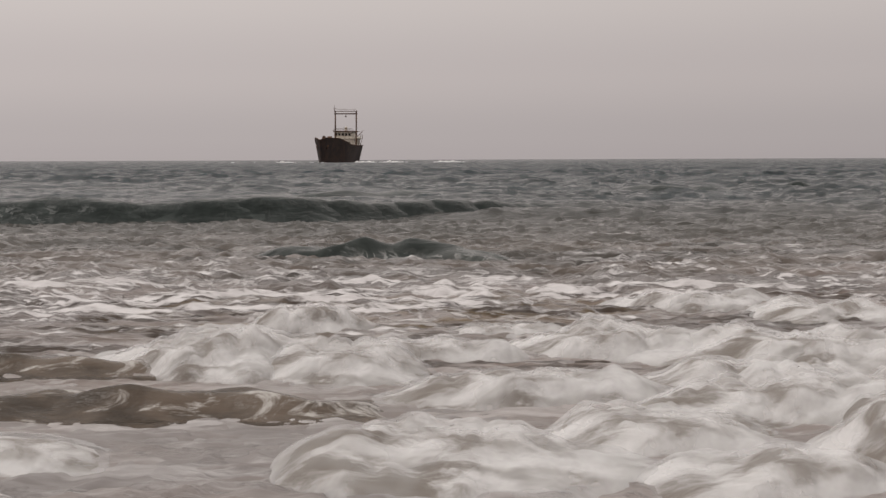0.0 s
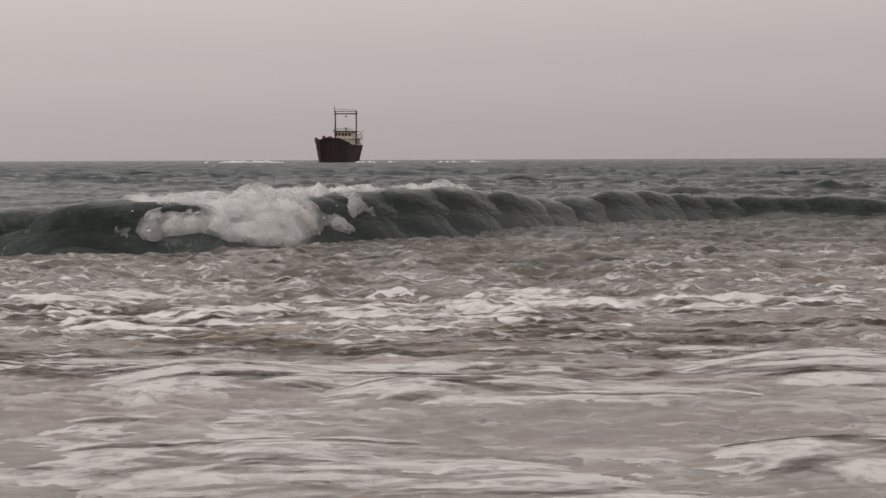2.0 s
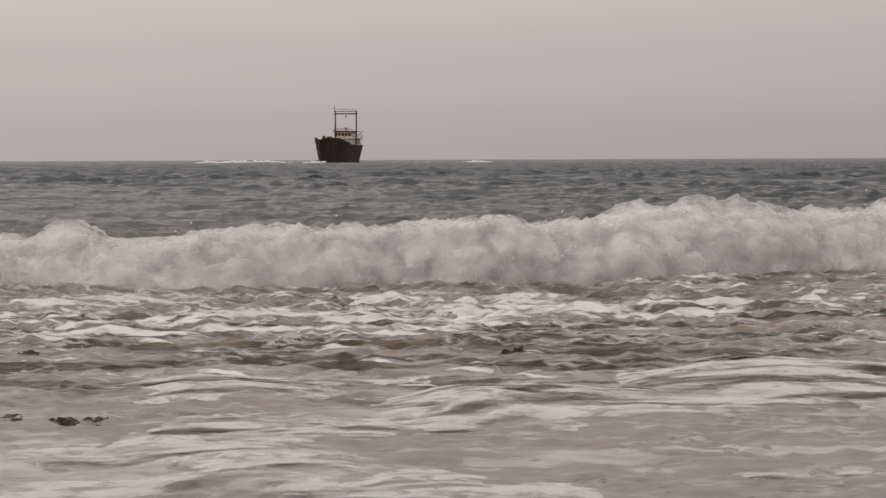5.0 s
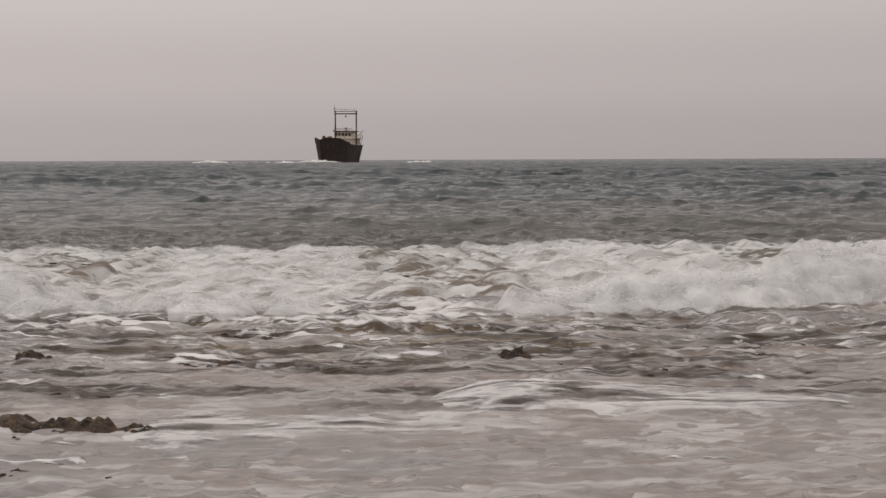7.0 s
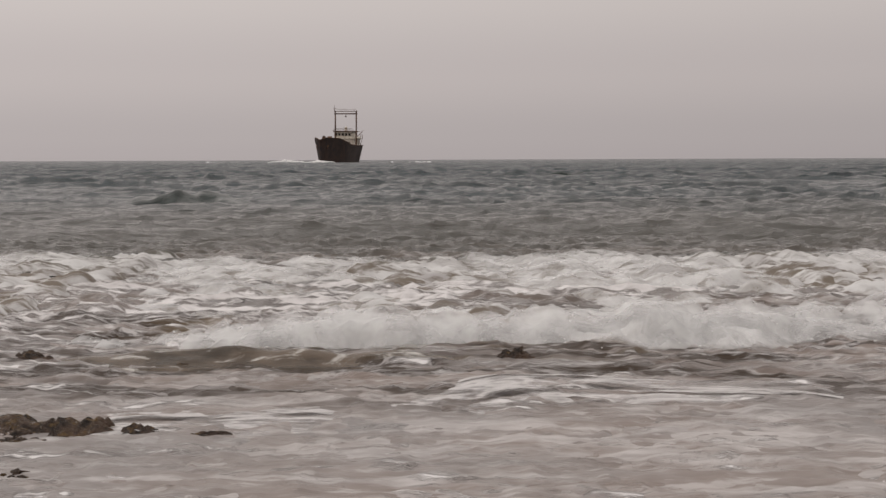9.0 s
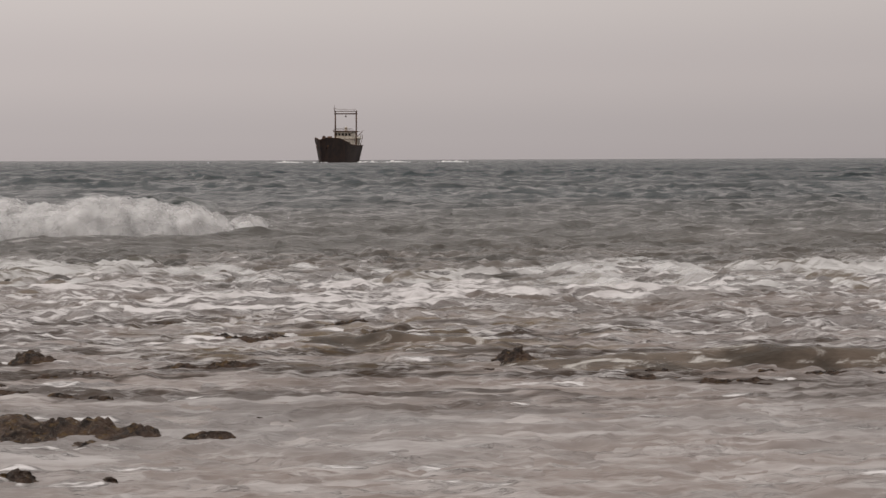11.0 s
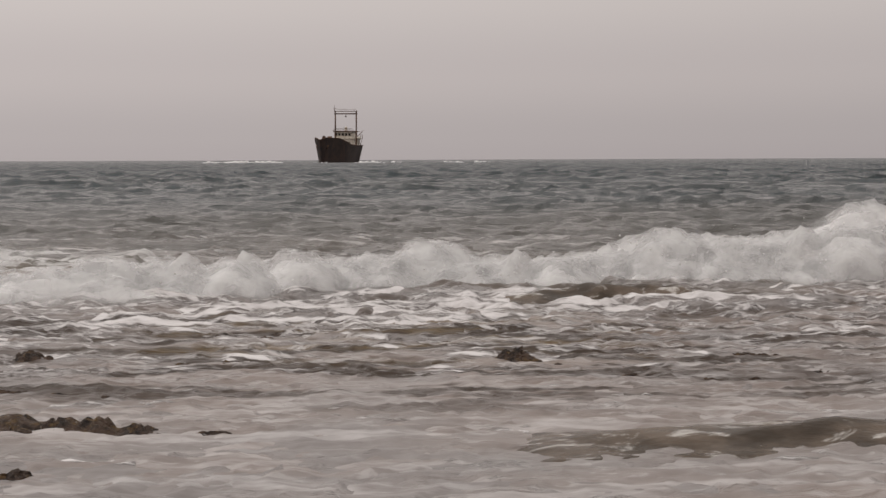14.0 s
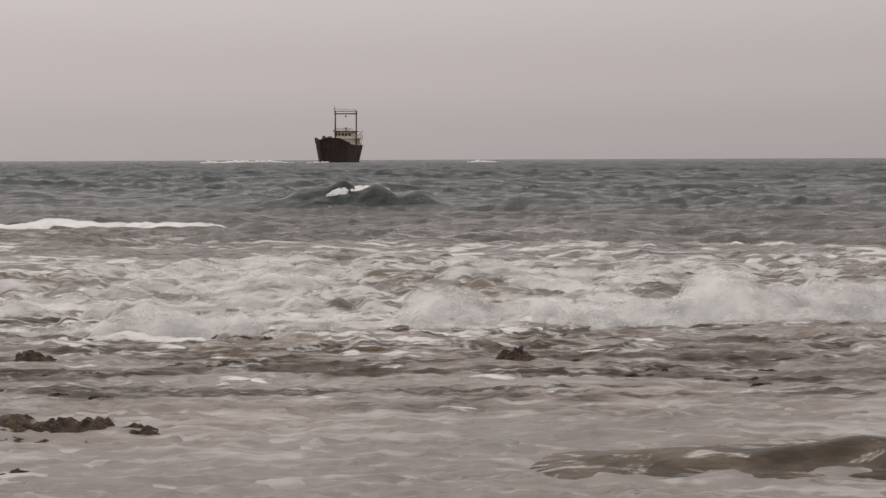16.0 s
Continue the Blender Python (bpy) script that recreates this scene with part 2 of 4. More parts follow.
# ---- shared geometry ----
def gnoise(x, y, seed=0):
    """Smooth gradient noise of two coordinates, about -1 to 1."""
    xi, yi = np.floor(x).astype(np.int64), np.floor(y).astype(np.int64)
    xf, yf = x - xi, y - yi

    def grad(ix, iy, dx, dy):
        h = (ix * 374761393 + iy * 668265263 + seed * 974634777) & 0xFFFFFFFF
        h = ((h ^ (h >> 13)) * 1274126177) & 0xFFFFFFFF
        a = ((h ^ (h >> 16)) & 0xFFFF) * (2 * np.pi / 65536)
        return np.cos(a) * dx + np.sin(a) * dy

    u, v = xf * xf * xf * (xf * (xf * 6 - 15) + 10), yf * yf * yf * (yf * (yf * 6 - 15) + 10)
    p = grad(xi, yi, xf, yf) * (1 - u) + grad(xi + 1, yi, xf - 1, yf) * u
    q = grad(xi, yi + 1, xf, yf - 1) * (1 - u) + grad(xi + 1, yi + 1, xf - 1, yf - 1) * u
    return 1.5 * (p * (1 - v) + q * v)


def billow(x, y, seed=0, octaves=4, gain=0.5):
    """Rounded lumps with creases between them."""
    out, amp = np.zeros_like(x), 1.0
    for k in range(octaves):
        out += amp * np.abs(gnoise(x, y, seed + k * 17))
        x, y, amp = x * 2.03 + 3.7, y * 2.03 + 1.9, amp * gain
    return out


def ridged(x, y, seed=0, octaves=4, gain=0.5):
    """Sharp crests with round troughs, as wind makes them; about 0 to 1."""
    out, amp, total = np.zeros_like(x), 1.0, 0.0
    for k in range(octaves):
        out += amp * (1 - np.abs(gnoise(x, y, seed + k * 31))) ** 2
        total += amp
        x, y, amp = x * 1.93 + y * 0.25 + 5.1, y * 1.93 - x * 0.2 + 2.3, amp * gain
    return out / total


def vnoise(p, seed=0):
    """Smooth value noise of points in space, -1 to 1."""
    i = np.floor(p).astype(np.int64)
    f = p - i
    f = f * f * f * (f * (f * 6 - 15) + 10)
    out = np.zeros(p.shape[:-1])
    for a in (0, 1):
        for b in (0, 1):
            for c in (0, 1):
                h = ((i[..., 0] + a) * 374761393 + (i[..., 1] + b) * 668265263 + (i[..., 2] + c) * 1440662683 + seed * 974634777) & 0xFFFFFFFF
                h = ((h ^ (h >> 13)) * 1274126177) & 0xFFFFFFFF
                w = np.abs(1 - a - f[..., 0]) * np.abs(1 - b - f[..., 1]) * np.abs(1 - c - f[..., 2])
                out += w * ((((h ^ (h >> 16)) & 0xFFFF) / 32767.5) - 1)
    return out


def puffs(p, seed=0, octaves=4, gain=0.5):
    """Cauliflower lumps in space, about 0 to 1."""
    out, amp, total = np.zeros(p.shape[:-1]), 1.0, 0.0
    for k in range(octaves):
        out += amp * np.sqrt(vnoise(p, seed + 13 * k) ** 2 + 0.018)
        total += 0.6 * amp
        p, amp = p * 2.07 + 4.3, amp * gain
    return out / total


def smooth(a, b, x):
    t = np.clip((x - a) / (b - a), 0, 1)
    return t * t * (3 - 2 * t)


def grid_mesh(name, x, y, z, material):
    """A mesh from three arrays of rows and columns."""
    rows, cols = x.shape
    i = np.arange(rows * cols).reshape(rows, cols)
    quads = np.stack((i[:-1, :-1], i[:-1, 1:], i[1:, 1:], i[1:, :-1]), -1).reshape(-1, 4)
    me = bpy.data.meshes.new(name)
    me.vertices.add(rows * cols)
    me.vertices.foreach_set("co", np.stack((x, y, z), -1).astype(np.float32).ravel())
    me.loops.add(quads.size)
    me.loops.foreach_set("vertex_index", quads.astype(np.int32).ravel())
    me.polygons.add(len(quads))
    me.polygons.foreach_set("loop_start", np.arange(0, quads.size, 4, dtype=np.int32))
    me.polygons.foreach_set("use_smooth", np.ones(len(quads), dtype=bool))
    me.update(calc_edges=True)
    me.materials.append(material)
    return me


def part(name, bm, material, parent, label="", flat=True):
    me = bpy.data.meshes.new(name)
    bm.normal_update()
    bm.to_mesh(me)
    bm.free()
    me.materials.append(material)
    if not flat:
        me.polygons.foreach_set("use_smooth", np.ones(len(me.polygons), dtype=bool))
    ob = new(name, me)
    ob.parent = parent
    return tagged(ob, label)


def under(name, me, parent, label=""):
    ob = new(name, me)
    ob.parent = parent
    return tagged(ob, label)


def box(bm, x0, y0, z0, x1, y1, z1, bevel=0.0):
    made = bmesh.ops.create_cube(bm, size=1.0)["verts"]
    for v in made:
        v.co = Vector((x0 + (v.co.x + 0.5) * (x1 - x0), y0 + (v.co.y + 0.5) * (y1 - y0), z0 + (v.co.z + 0.5) * (z1 - z0)))
    if bevel:
        edges = list({e for v in made for e in v.link_edges})
        bmesh.ops.bevel(bm, geom=edges, offset=bevel, segments=2, affect='EDGES')


def rod(bm, a, b, r0, r1=None, sides=10):
    a, b = Vector(a), Vector(b)
    r1 = r0 if r1 is None else r1
    m = Matrix.Translation((a + b) / 2) @ (b - a).to_track_quat("Z", "Y").to_matrix().to_4x4()
    bmesh.ops.create_cone(bm, cap_ends=True, segments=sides, radius1=r0, radius2=r1, depth=(b - a).length, matrix=m)


# ---- the ground and the sea ----
def build_ground():
    ys = np.concatenate((np.linspace(-60, 0, 13), np.geomspace(0.5, 4900, 60)))
    xs = np.concatenate((-np.geomspace(4900, 4, 24), np.linspace(-3, 3, 7), np.geomspace(4, 4900, 24)))
    x, y = np.meshgrid(xs, ys)
    z = np.interp(y, (-60, -4, 0, 4, 8, 20, 80, 5000), (2.6, 0.35, -0.12, -0.55, -1.1, -2.2, -6, -12))
    z = z + 0.06 * gnoise(x * 0.4, y * 0.4, 3)
    ob = new("ground", grid_mesh("ground", x, y, z, SAND))
    tagged(ob, "sandy sea bed that rises to the shore", "ground", kind="structure")


def wind_chop(x, y, seed):
    """Heights of wind waves, longer along the shore than across it."""
    far = smooth(18, 60, y)
    gust = smooth(-0.5, 0.6, gnoise(x * 0.045 + 3.1, y * 0.06, seed + 60))
    h = 0.42 * (ridged(x * 0.085, y * 0.20, seed, 2, 0.5) - 0.5) * (0.50 + 0.65 * far)
    h += 0.32 * (ridged(x * 0.30, y * 0.66, seed + 5, 2, 0.5) - 0.5) * (0.30 + 0.80 * gust) * (0.40 + 0.60 * far)
    h += 0.13 * (ridged(x * 0.95, y * 2.1, seed + 9, 2, 0.5) - 0.5) * (0.5 + 0.5 * gust)
    h += 0.035 * (ridged(x * 2.6, y * 6.0, seed + 13, 2, 0.5) - 0.5) * (1 - far)
    return h


def build_sea():
    """The still sheet that reaches the horizon, and the rigid sheets that drift over one another on it."""
    ys = np.concatenate(([-300, -60, -10], np.linspace(-2, 1, 4), np.geomspace(2, 4950, 170)))
    xs = np.concatenate((-np.geomspace(4950, 1, 70), [0], np.geomspace(1, 4950, 70)))
    x, y = np.meshgrid(xs, ys)
    z = -0.06 + 0.08 * (ridged(x * 0.05, y * 0.09, 4, 3) - 0.5) * smooth(60, 160, y) - 0.12 * smooth(20, 4, y) - 0.35 * smooth(1.5, -4, y)
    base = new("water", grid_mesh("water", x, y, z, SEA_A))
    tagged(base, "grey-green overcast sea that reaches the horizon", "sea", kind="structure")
    sheets = []
    for k, (mat, seed) in enumerate(((SEA_A, 11), (SEA_B, 57))):
        ys = np.geomspace(13.0, 700.0, 430)
        us = np.linspace(-0.56, 0.56, 490)
        u, y = np.meshgrid(us, ys)
        x = u * (y + 6)
        z = wind_chop(x, y, seed)
        y = y - 0.6 * z
        z -= 0.5 * smooth(19, 13, y) + 0.4 * smooth(300, 700, y) + 0.4 * smooth(0.50, 0.56, np.abs(u))
        z += -0.01 * k
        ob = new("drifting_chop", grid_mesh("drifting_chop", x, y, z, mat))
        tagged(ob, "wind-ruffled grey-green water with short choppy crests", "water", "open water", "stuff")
        sheets.append(ob)
    for k, (mat, seed) in enumerate(((SEA_A, 83), (SEA_B, 29))):
        ys = np.geomspace(1.4, 24.0, 430)
        us = np.concatenate((np.linspace(-0.75, -0.35, 30), np.linspace(-0.345, 0.345, 440), np.linspace(0.35, 0.75, 30)))
        u, y = np.meshgrid(us, ys)
        x = u * (y + 3.5)
        rise = smooth(5.0, 9.0, y)
        warp = 0.35 * gnoise(x * 0.9, y * 0.9, seed + 40)
        z = 0.10 * (ridged(x * 0.40 + warp, y * 0.80, seed, 2, 0.5) - 0.5) * (0.20 + 1.1 * rise)
        z += 0.070 * (ridged(x * 1.6, y * 2.9 + warp, seed + 3, 2, 0.5) - 0.5) * (0.36 + 0.79 * rise)
        z += 0.030 * (ridged(x * 4.2 + warp, y * 8.0, seed + 7, 2, 0.5) - 0.5) * (0.85 + 0.15 * rise)
        y = y - 0.5 * z
        z -= 0.07 * smooth(8.0, 10.5, y) + 0.35 * smooth(17, 23, y) + 0.2 * smooth(0.55, 0.75, np.abs(u)) + 0.3 * smooth(2.0, 1.4, y)
        ob = new("shallow_water", grid_mesh("shallow_water", x, y, z, mat))
        tagged(ob, "silty brown-grey shallow water laced with foam", "water", "surf zone", "stuff")
        sheets.append(ob)
    return sheets


# ---- waves ----
LANES = np.arange(-7.4, 8.3, 0.62)
TIMES = np.arange(0.0, 16.01, 0.5)


def face_meshes():
    """Ridges of water with a steep front and a long back; the foot of the front is at y = 0."""
    out = []
    for k in range(3):
        us, vs = np.linspace(-1, 1, 50), np.linspace(-0.42, 4.2, 70)
        u, v = np.meshgrid(us, vs)
        body = smooth(-0.42, 0.70, v) * (1 - smooth(0.55, 4.2, v)) ** 1.3
        ends = np.clip(1 - np.abs(u) ** 2.2, 0, 1)
        x = u * 2.7
        z = 0.80 * body * ends - 0.40 * (1 - ends)
        z += 0.03 * gnoise(x * 1.1, v * 1.6, 40 + k) * body + 0.085 * (ridged(x * 1.3, v * 2.2, 60 + k, 3) - 0.5) * smooth(0.3, 0.9, v) + 0.06 * (ridged(x * 0.8, v * 2.6, 64 + k, 3) - 0.5) * smooth(-0.4, 0.1, v)
        y = v + 0.04 * gnoise(x * 0.9, v * 0.4, 50 + k) - 0.10 * smooth(0.5, 0.8, z) + 0.10 * u * u
        out.append(grid_mesh("face", x, y, z, FACE))
    return out


def roll_shape(k, grow, us, vs):
    """A tumbling roll of white water, its foot at y = 0, about 0.8 m high, puffed out in lumps."""
    u, v = np.meshgrid(us, vs)
    ends = np.clip(1 - np.abs(u) ** 3.4, 0.0, 1) ** 0.75
    c, s = np.cos(v), np.sin(v)
    p = np.stack((u * 1.25 + 11.0 * k, 0.52 * c + 3.0, 0.70 * s + 5.0), -1)
    lump = 0.20 * (puffs(p * 2.1, 200 + k, 2, 0.5) - 0.5) + 0.11 * (puffs(p * 6.1, 220 + k, 3, 0.58) - 0.5)
    top = 1 + 0.10 * vnoise(np.stack((u * 2.6 + k * 7, 0 * u, 0 * u + 1.5), -1), 230 + k)
    r = grow * (1 + lump * (0.55 + 0.45 * s))
    y = 0.50 - 0.52 * c * r
    y = y + 0.22 * (1 - ends)
    z = 0.68 * s * r * top * (0.30 + 0.70 * ends) - 0.34 * (1 - ends)
    x = u * 1.45 + 0.16 * vnoise(p * 2.0 + 9.0, 260 + k)
    return x, y, z


def roll_meshes():
    us, vs = np.linspace(-1, 1, 96), np.linspace(-0.10, 1.06, 76) * np.pi
    return [grid_mesh("foam_roll", *roll_shape(k, 1.0, us, vs), FOAM) for k in range(5)]


def mist_meshes():
    """Thin shells of fine spray that hang over the rolls, three to a roll."""
    us, vs = np.linspace(-0.94, 0.94, 60), np.linspace(0.0, 1.0, 40) * np.pi
    return [grid_mesh("mist", *roll_shape(k, grow, us, vs), MIST) for k in range(5) for grow in (1.035, 1.075, 1.13)]


def spray_mesh(k):
    """Loose clots of foam and drops thrown up over a roll."""
    rng = random.Random(900 + k)
    bm = bmesh.new()
    for i in range(110):
        h = rng.random() ** 3.0
        x = rng.gauss(0, 0.5)
        p = Vector((x, 0.45 + rng.gauss(0, 0.22), 0.60 + 0.06 * math.sin(5 * x + k) + 0.24 * h))
        r = rng.uniform(0.003, 0.009) * (1.2 - h)
        bmesh.ops.create_icosphere(bm, subdivisions=1, radius=r, matrix=Matrix.Translation(p) @ Matrix.Diagonal((1.3, 1, 0.8, 1)))
    me = bpy.data.meshes.new("spray")
    bm.to_mesh(me)
    bm.free()
    me.materials.append(FOAM)
    return me


def carpet_mesh(k, width, depth, material, rough, core=0.8, pitch=1.0):
    """A lumpy sheet of spent foam that trails behind a breaker; its edges dip under the water."""
    us, vs = np.linspace(-1, 1, 128), np.linspace(0, 1, 106)
    u, v = np.meshgrid(us, vs)
    x, y = u * width / 2, v * depth
    z = rough * (billow(x * 0.9 * pitch, y * 1.3 * pitch, 300 + 7 * k, 5, 0.55) - 0.55)
    z += 0.04 * gnoise(x * 0.4, y * 0.5, 330 + k)
    z -= (0.35 if core > 0.5 else 0.12) * smooth(core, 1.0, np.abs(u)) + (0.30 if core > 0.5 else 0.12) * smooth(0.55, 1.0, v) + (0.25 * smooth(0.06, 0.0, v) if core > 0.5 else 0.12 * smooth(0.45, 0.0, v))
    return grid_mesh("foam_carpet", x, y, z, material)


def veil(parent):
    """A thin soft layer of froth over a sheet of foam."""
    flat = parent.data.copy()
    flat.name = "froth"
    flat.materials.clear()
    flat.materials.append(MIST)
    co = np.empty(len(flat.vertices) * 3, dtype=np.float32)
    flat.vertices.foreach_get("co", co)
    co = co.reshape(-1, 3)
    co[:, 2] += 0.012 + 0.018 * np.abs(gnoise(co[:, 0].astype(float) * 3.1, co[:, 1].astype(float) * 3.1, 77))
    flat.vertices.foreach_set("co", co.ravel())
    flat.update()
    return under("froth", flat, parent, "soft froth")


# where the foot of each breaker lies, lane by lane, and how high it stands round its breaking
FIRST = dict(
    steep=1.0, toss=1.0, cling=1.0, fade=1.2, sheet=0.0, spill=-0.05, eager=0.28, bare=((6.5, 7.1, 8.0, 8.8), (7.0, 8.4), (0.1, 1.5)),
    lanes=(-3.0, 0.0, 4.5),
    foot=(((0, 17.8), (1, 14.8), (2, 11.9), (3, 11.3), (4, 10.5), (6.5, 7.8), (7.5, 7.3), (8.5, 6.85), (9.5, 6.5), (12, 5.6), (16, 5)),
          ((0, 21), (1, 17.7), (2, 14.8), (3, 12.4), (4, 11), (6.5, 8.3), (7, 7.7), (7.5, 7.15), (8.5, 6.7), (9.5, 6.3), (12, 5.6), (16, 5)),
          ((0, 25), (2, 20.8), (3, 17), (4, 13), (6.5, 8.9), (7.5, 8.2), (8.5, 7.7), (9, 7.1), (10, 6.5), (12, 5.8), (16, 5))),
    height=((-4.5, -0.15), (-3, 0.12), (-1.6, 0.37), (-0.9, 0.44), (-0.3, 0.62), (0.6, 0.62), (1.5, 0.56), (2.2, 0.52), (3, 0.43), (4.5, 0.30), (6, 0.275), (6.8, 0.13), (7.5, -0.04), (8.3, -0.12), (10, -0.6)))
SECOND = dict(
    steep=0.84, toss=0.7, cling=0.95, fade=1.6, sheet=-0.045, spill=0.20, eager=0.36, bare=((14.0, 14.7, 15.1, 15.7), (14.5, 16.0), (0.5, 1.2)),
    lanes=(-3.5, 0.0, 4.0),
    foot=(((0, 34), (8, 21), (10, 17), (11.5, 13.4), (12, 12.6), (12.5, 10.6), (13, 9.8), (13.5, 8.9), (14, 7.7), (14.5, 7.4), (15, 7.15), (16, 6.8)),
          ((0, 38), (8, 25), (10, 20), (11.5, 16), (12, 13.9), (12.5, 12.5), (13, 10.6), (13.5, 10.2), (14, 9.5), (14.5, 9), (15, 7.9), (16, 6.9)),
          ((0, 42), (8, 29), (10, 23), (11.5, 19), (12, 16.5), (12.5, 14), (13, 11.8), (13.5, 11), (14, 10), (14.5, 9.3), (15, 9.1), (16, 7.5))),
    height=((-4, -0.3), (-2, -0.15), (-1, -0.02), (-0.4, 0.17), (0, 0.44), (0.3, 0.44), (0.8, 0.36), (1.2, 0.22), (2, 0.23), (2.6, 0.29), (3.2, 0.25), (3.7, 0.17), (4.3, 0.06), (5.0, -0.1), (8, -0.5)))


def first_breaks(x):
    return 2.2 + 0.30 * x if x > -1.9 else 1.45 + 0.3 * (-1.9 - x) if x > -2.75 else 3.6


def second_breaks(x):
    return 12.25 + 0.33 * x


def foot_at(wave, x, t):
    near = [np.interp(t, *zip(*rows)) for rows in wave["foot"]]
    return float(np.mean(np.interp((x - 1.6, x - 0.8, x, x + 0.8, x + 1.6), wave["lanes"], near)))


def height_at(wave, tau):
    return float(np.interp(tau, *zip(*wave["height"])))


def unbroken(wave, x, t):
    """1 where a stretch of the front still stands open, 0 elsewhere."""
    when, span, where = wave["bare"]
    return float(np.interp(t, when, (0, 1, 1, 0))) * math.exp(-((x - float(np.interp(t, span, where))) / 0.75) ** 2)


def face_height(wave, builds, x, t):
    """How high the dark face stands at x: it builds, breaks, and sinks into its own foam."""
    tau, gap = t - builds(x), unbroken(wave, x, t)
    spent = 0.7 * float(smooth(wave["fade"], wave["fade"] + 1.8, tau)) * (1 - gap)
    swing = 1 + (0.05 + 0.06 * float(smooth(-0.3, -1.2, tau))) * math.sin(1.9 * x + 0.6 * t) + 0.035 * math.sin(3.1 * x - t)
    return height_at(wave, t - builds(x)) * swing * wave["steep"] * (1 - spent) - 0.07 * gap - 0.12 * float(smooth(-0.3, 0.6, tau))


def build_wave(wave, breaks, builds, rise, label, seed):
    """A breaker along the shore: ridge pieces and white-water pieces, each with rows of its own."""
    thing = tagged(new("breaking_wave"), label, "wave", "breakers")
    rng = random.Random(seed)
    moves = []
    for x in LANES:
        b, wild = breaks(x) + rng.uniform(-0.05, 0.05), rng.uniform(0.94, 1.05)
        face = under("face", FACES[rng.randrange(3)], thing, "glassy dark green wave face")
        kind = rng.randrange(5)
        roll = under("foam_roll", ROLLS[kind], thing, "tumbling white water")
        for layer in range(3):
            under("mist", MISTS[3 * kind + layer], roll, "thin veil of fine spray")
        tagged(under("spray", SPRAYS[rng.randrange(4)], roll, "flying clots of foam"), kind="stuff")
        jig = rng.uniform(-0.15, 0.15)
        rows_face, rows_roll = [], []
        for t in TIMES:
            tau = t - b
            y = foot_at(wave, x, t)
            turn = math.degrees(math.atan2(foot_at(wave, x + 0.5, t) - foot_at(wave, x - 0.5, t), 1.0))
            h = height_at(wave, t - rise(x)) * (1 + 0.06 * math.sin(2.1 * x + 0.7 * t))
            late = float(np.interp(tau, (0.5, 2.0), (0, 0.22)))
            open_part = unbroken(wave, x, t)
            lean = math.degrees(math.atan((face_height(wave, builds, x + 0.5, t) - face_height(wave, builds, x - 0.5, t)) * math.cos(radians(turn))))
            hf = face_height(wave, builds, x, t)
            lay = -8.0 * float(smooth(-0.35, -1.4, t - builds(x)))
            rows_face.append((t, pose(x, y + late, hf - 0.80 + 0.77 * math.sin(radians(-lay)), lay, -lean, turn)))
            show = float(np.interp(tau, (-0.35 - wave["eager"], 0.05 - wave["eager"], 0.35 - wave["eager"], 0.7 - wave["eager"]), (0.95, 0.16, 0.03, 0.0)))
            forward = float(np.interp(tau + 0.75 * wave["eager"], (-0.3, 0.2, 0.5, 0.8, 1.25, 2.2, 3.4, 5.5), (0.50 * wave["cling"], 0.36 * wave["cling"], 0.25 * wave["cling"], 0.15 * wave["cling"], wave["spill"], wave["spill"], -0.18, -0.42)))
            lift = wave["toss"] * float(np.interp(tau, (-0.5, -0.1, 0.4, 0.9, 1.5, 1.9), (0.0, 0.15, 0.06, 0.0, 0.0, 0.0)))
            worn = float(np.interp(tau, (2.2, 5.5), (0.0, 0.08)))
            wake = float(smooth(0.2, 1.1, tau))
            tilt = -14 * wake * math.sin(1.7 * tau + x)
            lift -= float(np.interp(tau, (2.5, 4.0), (0.42, 0.0))) * math.sin(radians(tilt))
            rows_roll.append((t, pose(x, y + (forward if forward < 0 else forward / max(math.cos(radians(turn)), 0.6)) + jig * (0.15 + 0.45 * wake) + 0.55 * open_part, h * wild + lift - 0.80 - show - worn - 0.28 * open_part, tilt, 6 * math.sin(2.3 * t + 3 * x), turn + 8 * wake * math.sin(t + 5 * x))))
        moves += [(roll, rows_roll), (face, rows_face)]
    # spent foam behind the front
    for k, x in enumerate((-5.0, -1.6, 1.8, 5.2)):
        carpet = under("foam_carpet", carpet_mesh(seed + k, 5.2, 7.5, CARPET, 0.13, pitch=1.3), thing, "spent white foam on silty water")
        veil(carpet)
        b, rows = breaks(x), []
        for t in TIMES:
            tau = t - b
            z = float(np.interp(tau, (0.6, 1.6, 3.4, 4.6, 6.5, 8.5, 11, 14), (-0.7, -0.08, 0.07, 0.07, 0.02, -0.06, -0.13, -0.2)))
            lag = float(np.interp(tau, (0, 2, 5, 9), (0.6, 0.30, 0.30, 1.0)))
            turn = math.degrees(math.atan2(foot_at(wave, x + 1.5, t) - foot_at(wave, x - 1.5, t), 3.0))
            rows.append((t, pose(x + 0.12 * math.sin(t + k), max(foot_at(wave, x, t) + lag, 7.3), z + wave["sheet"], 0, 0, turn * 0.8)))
        moves.append((carpet, rows))
    return moves


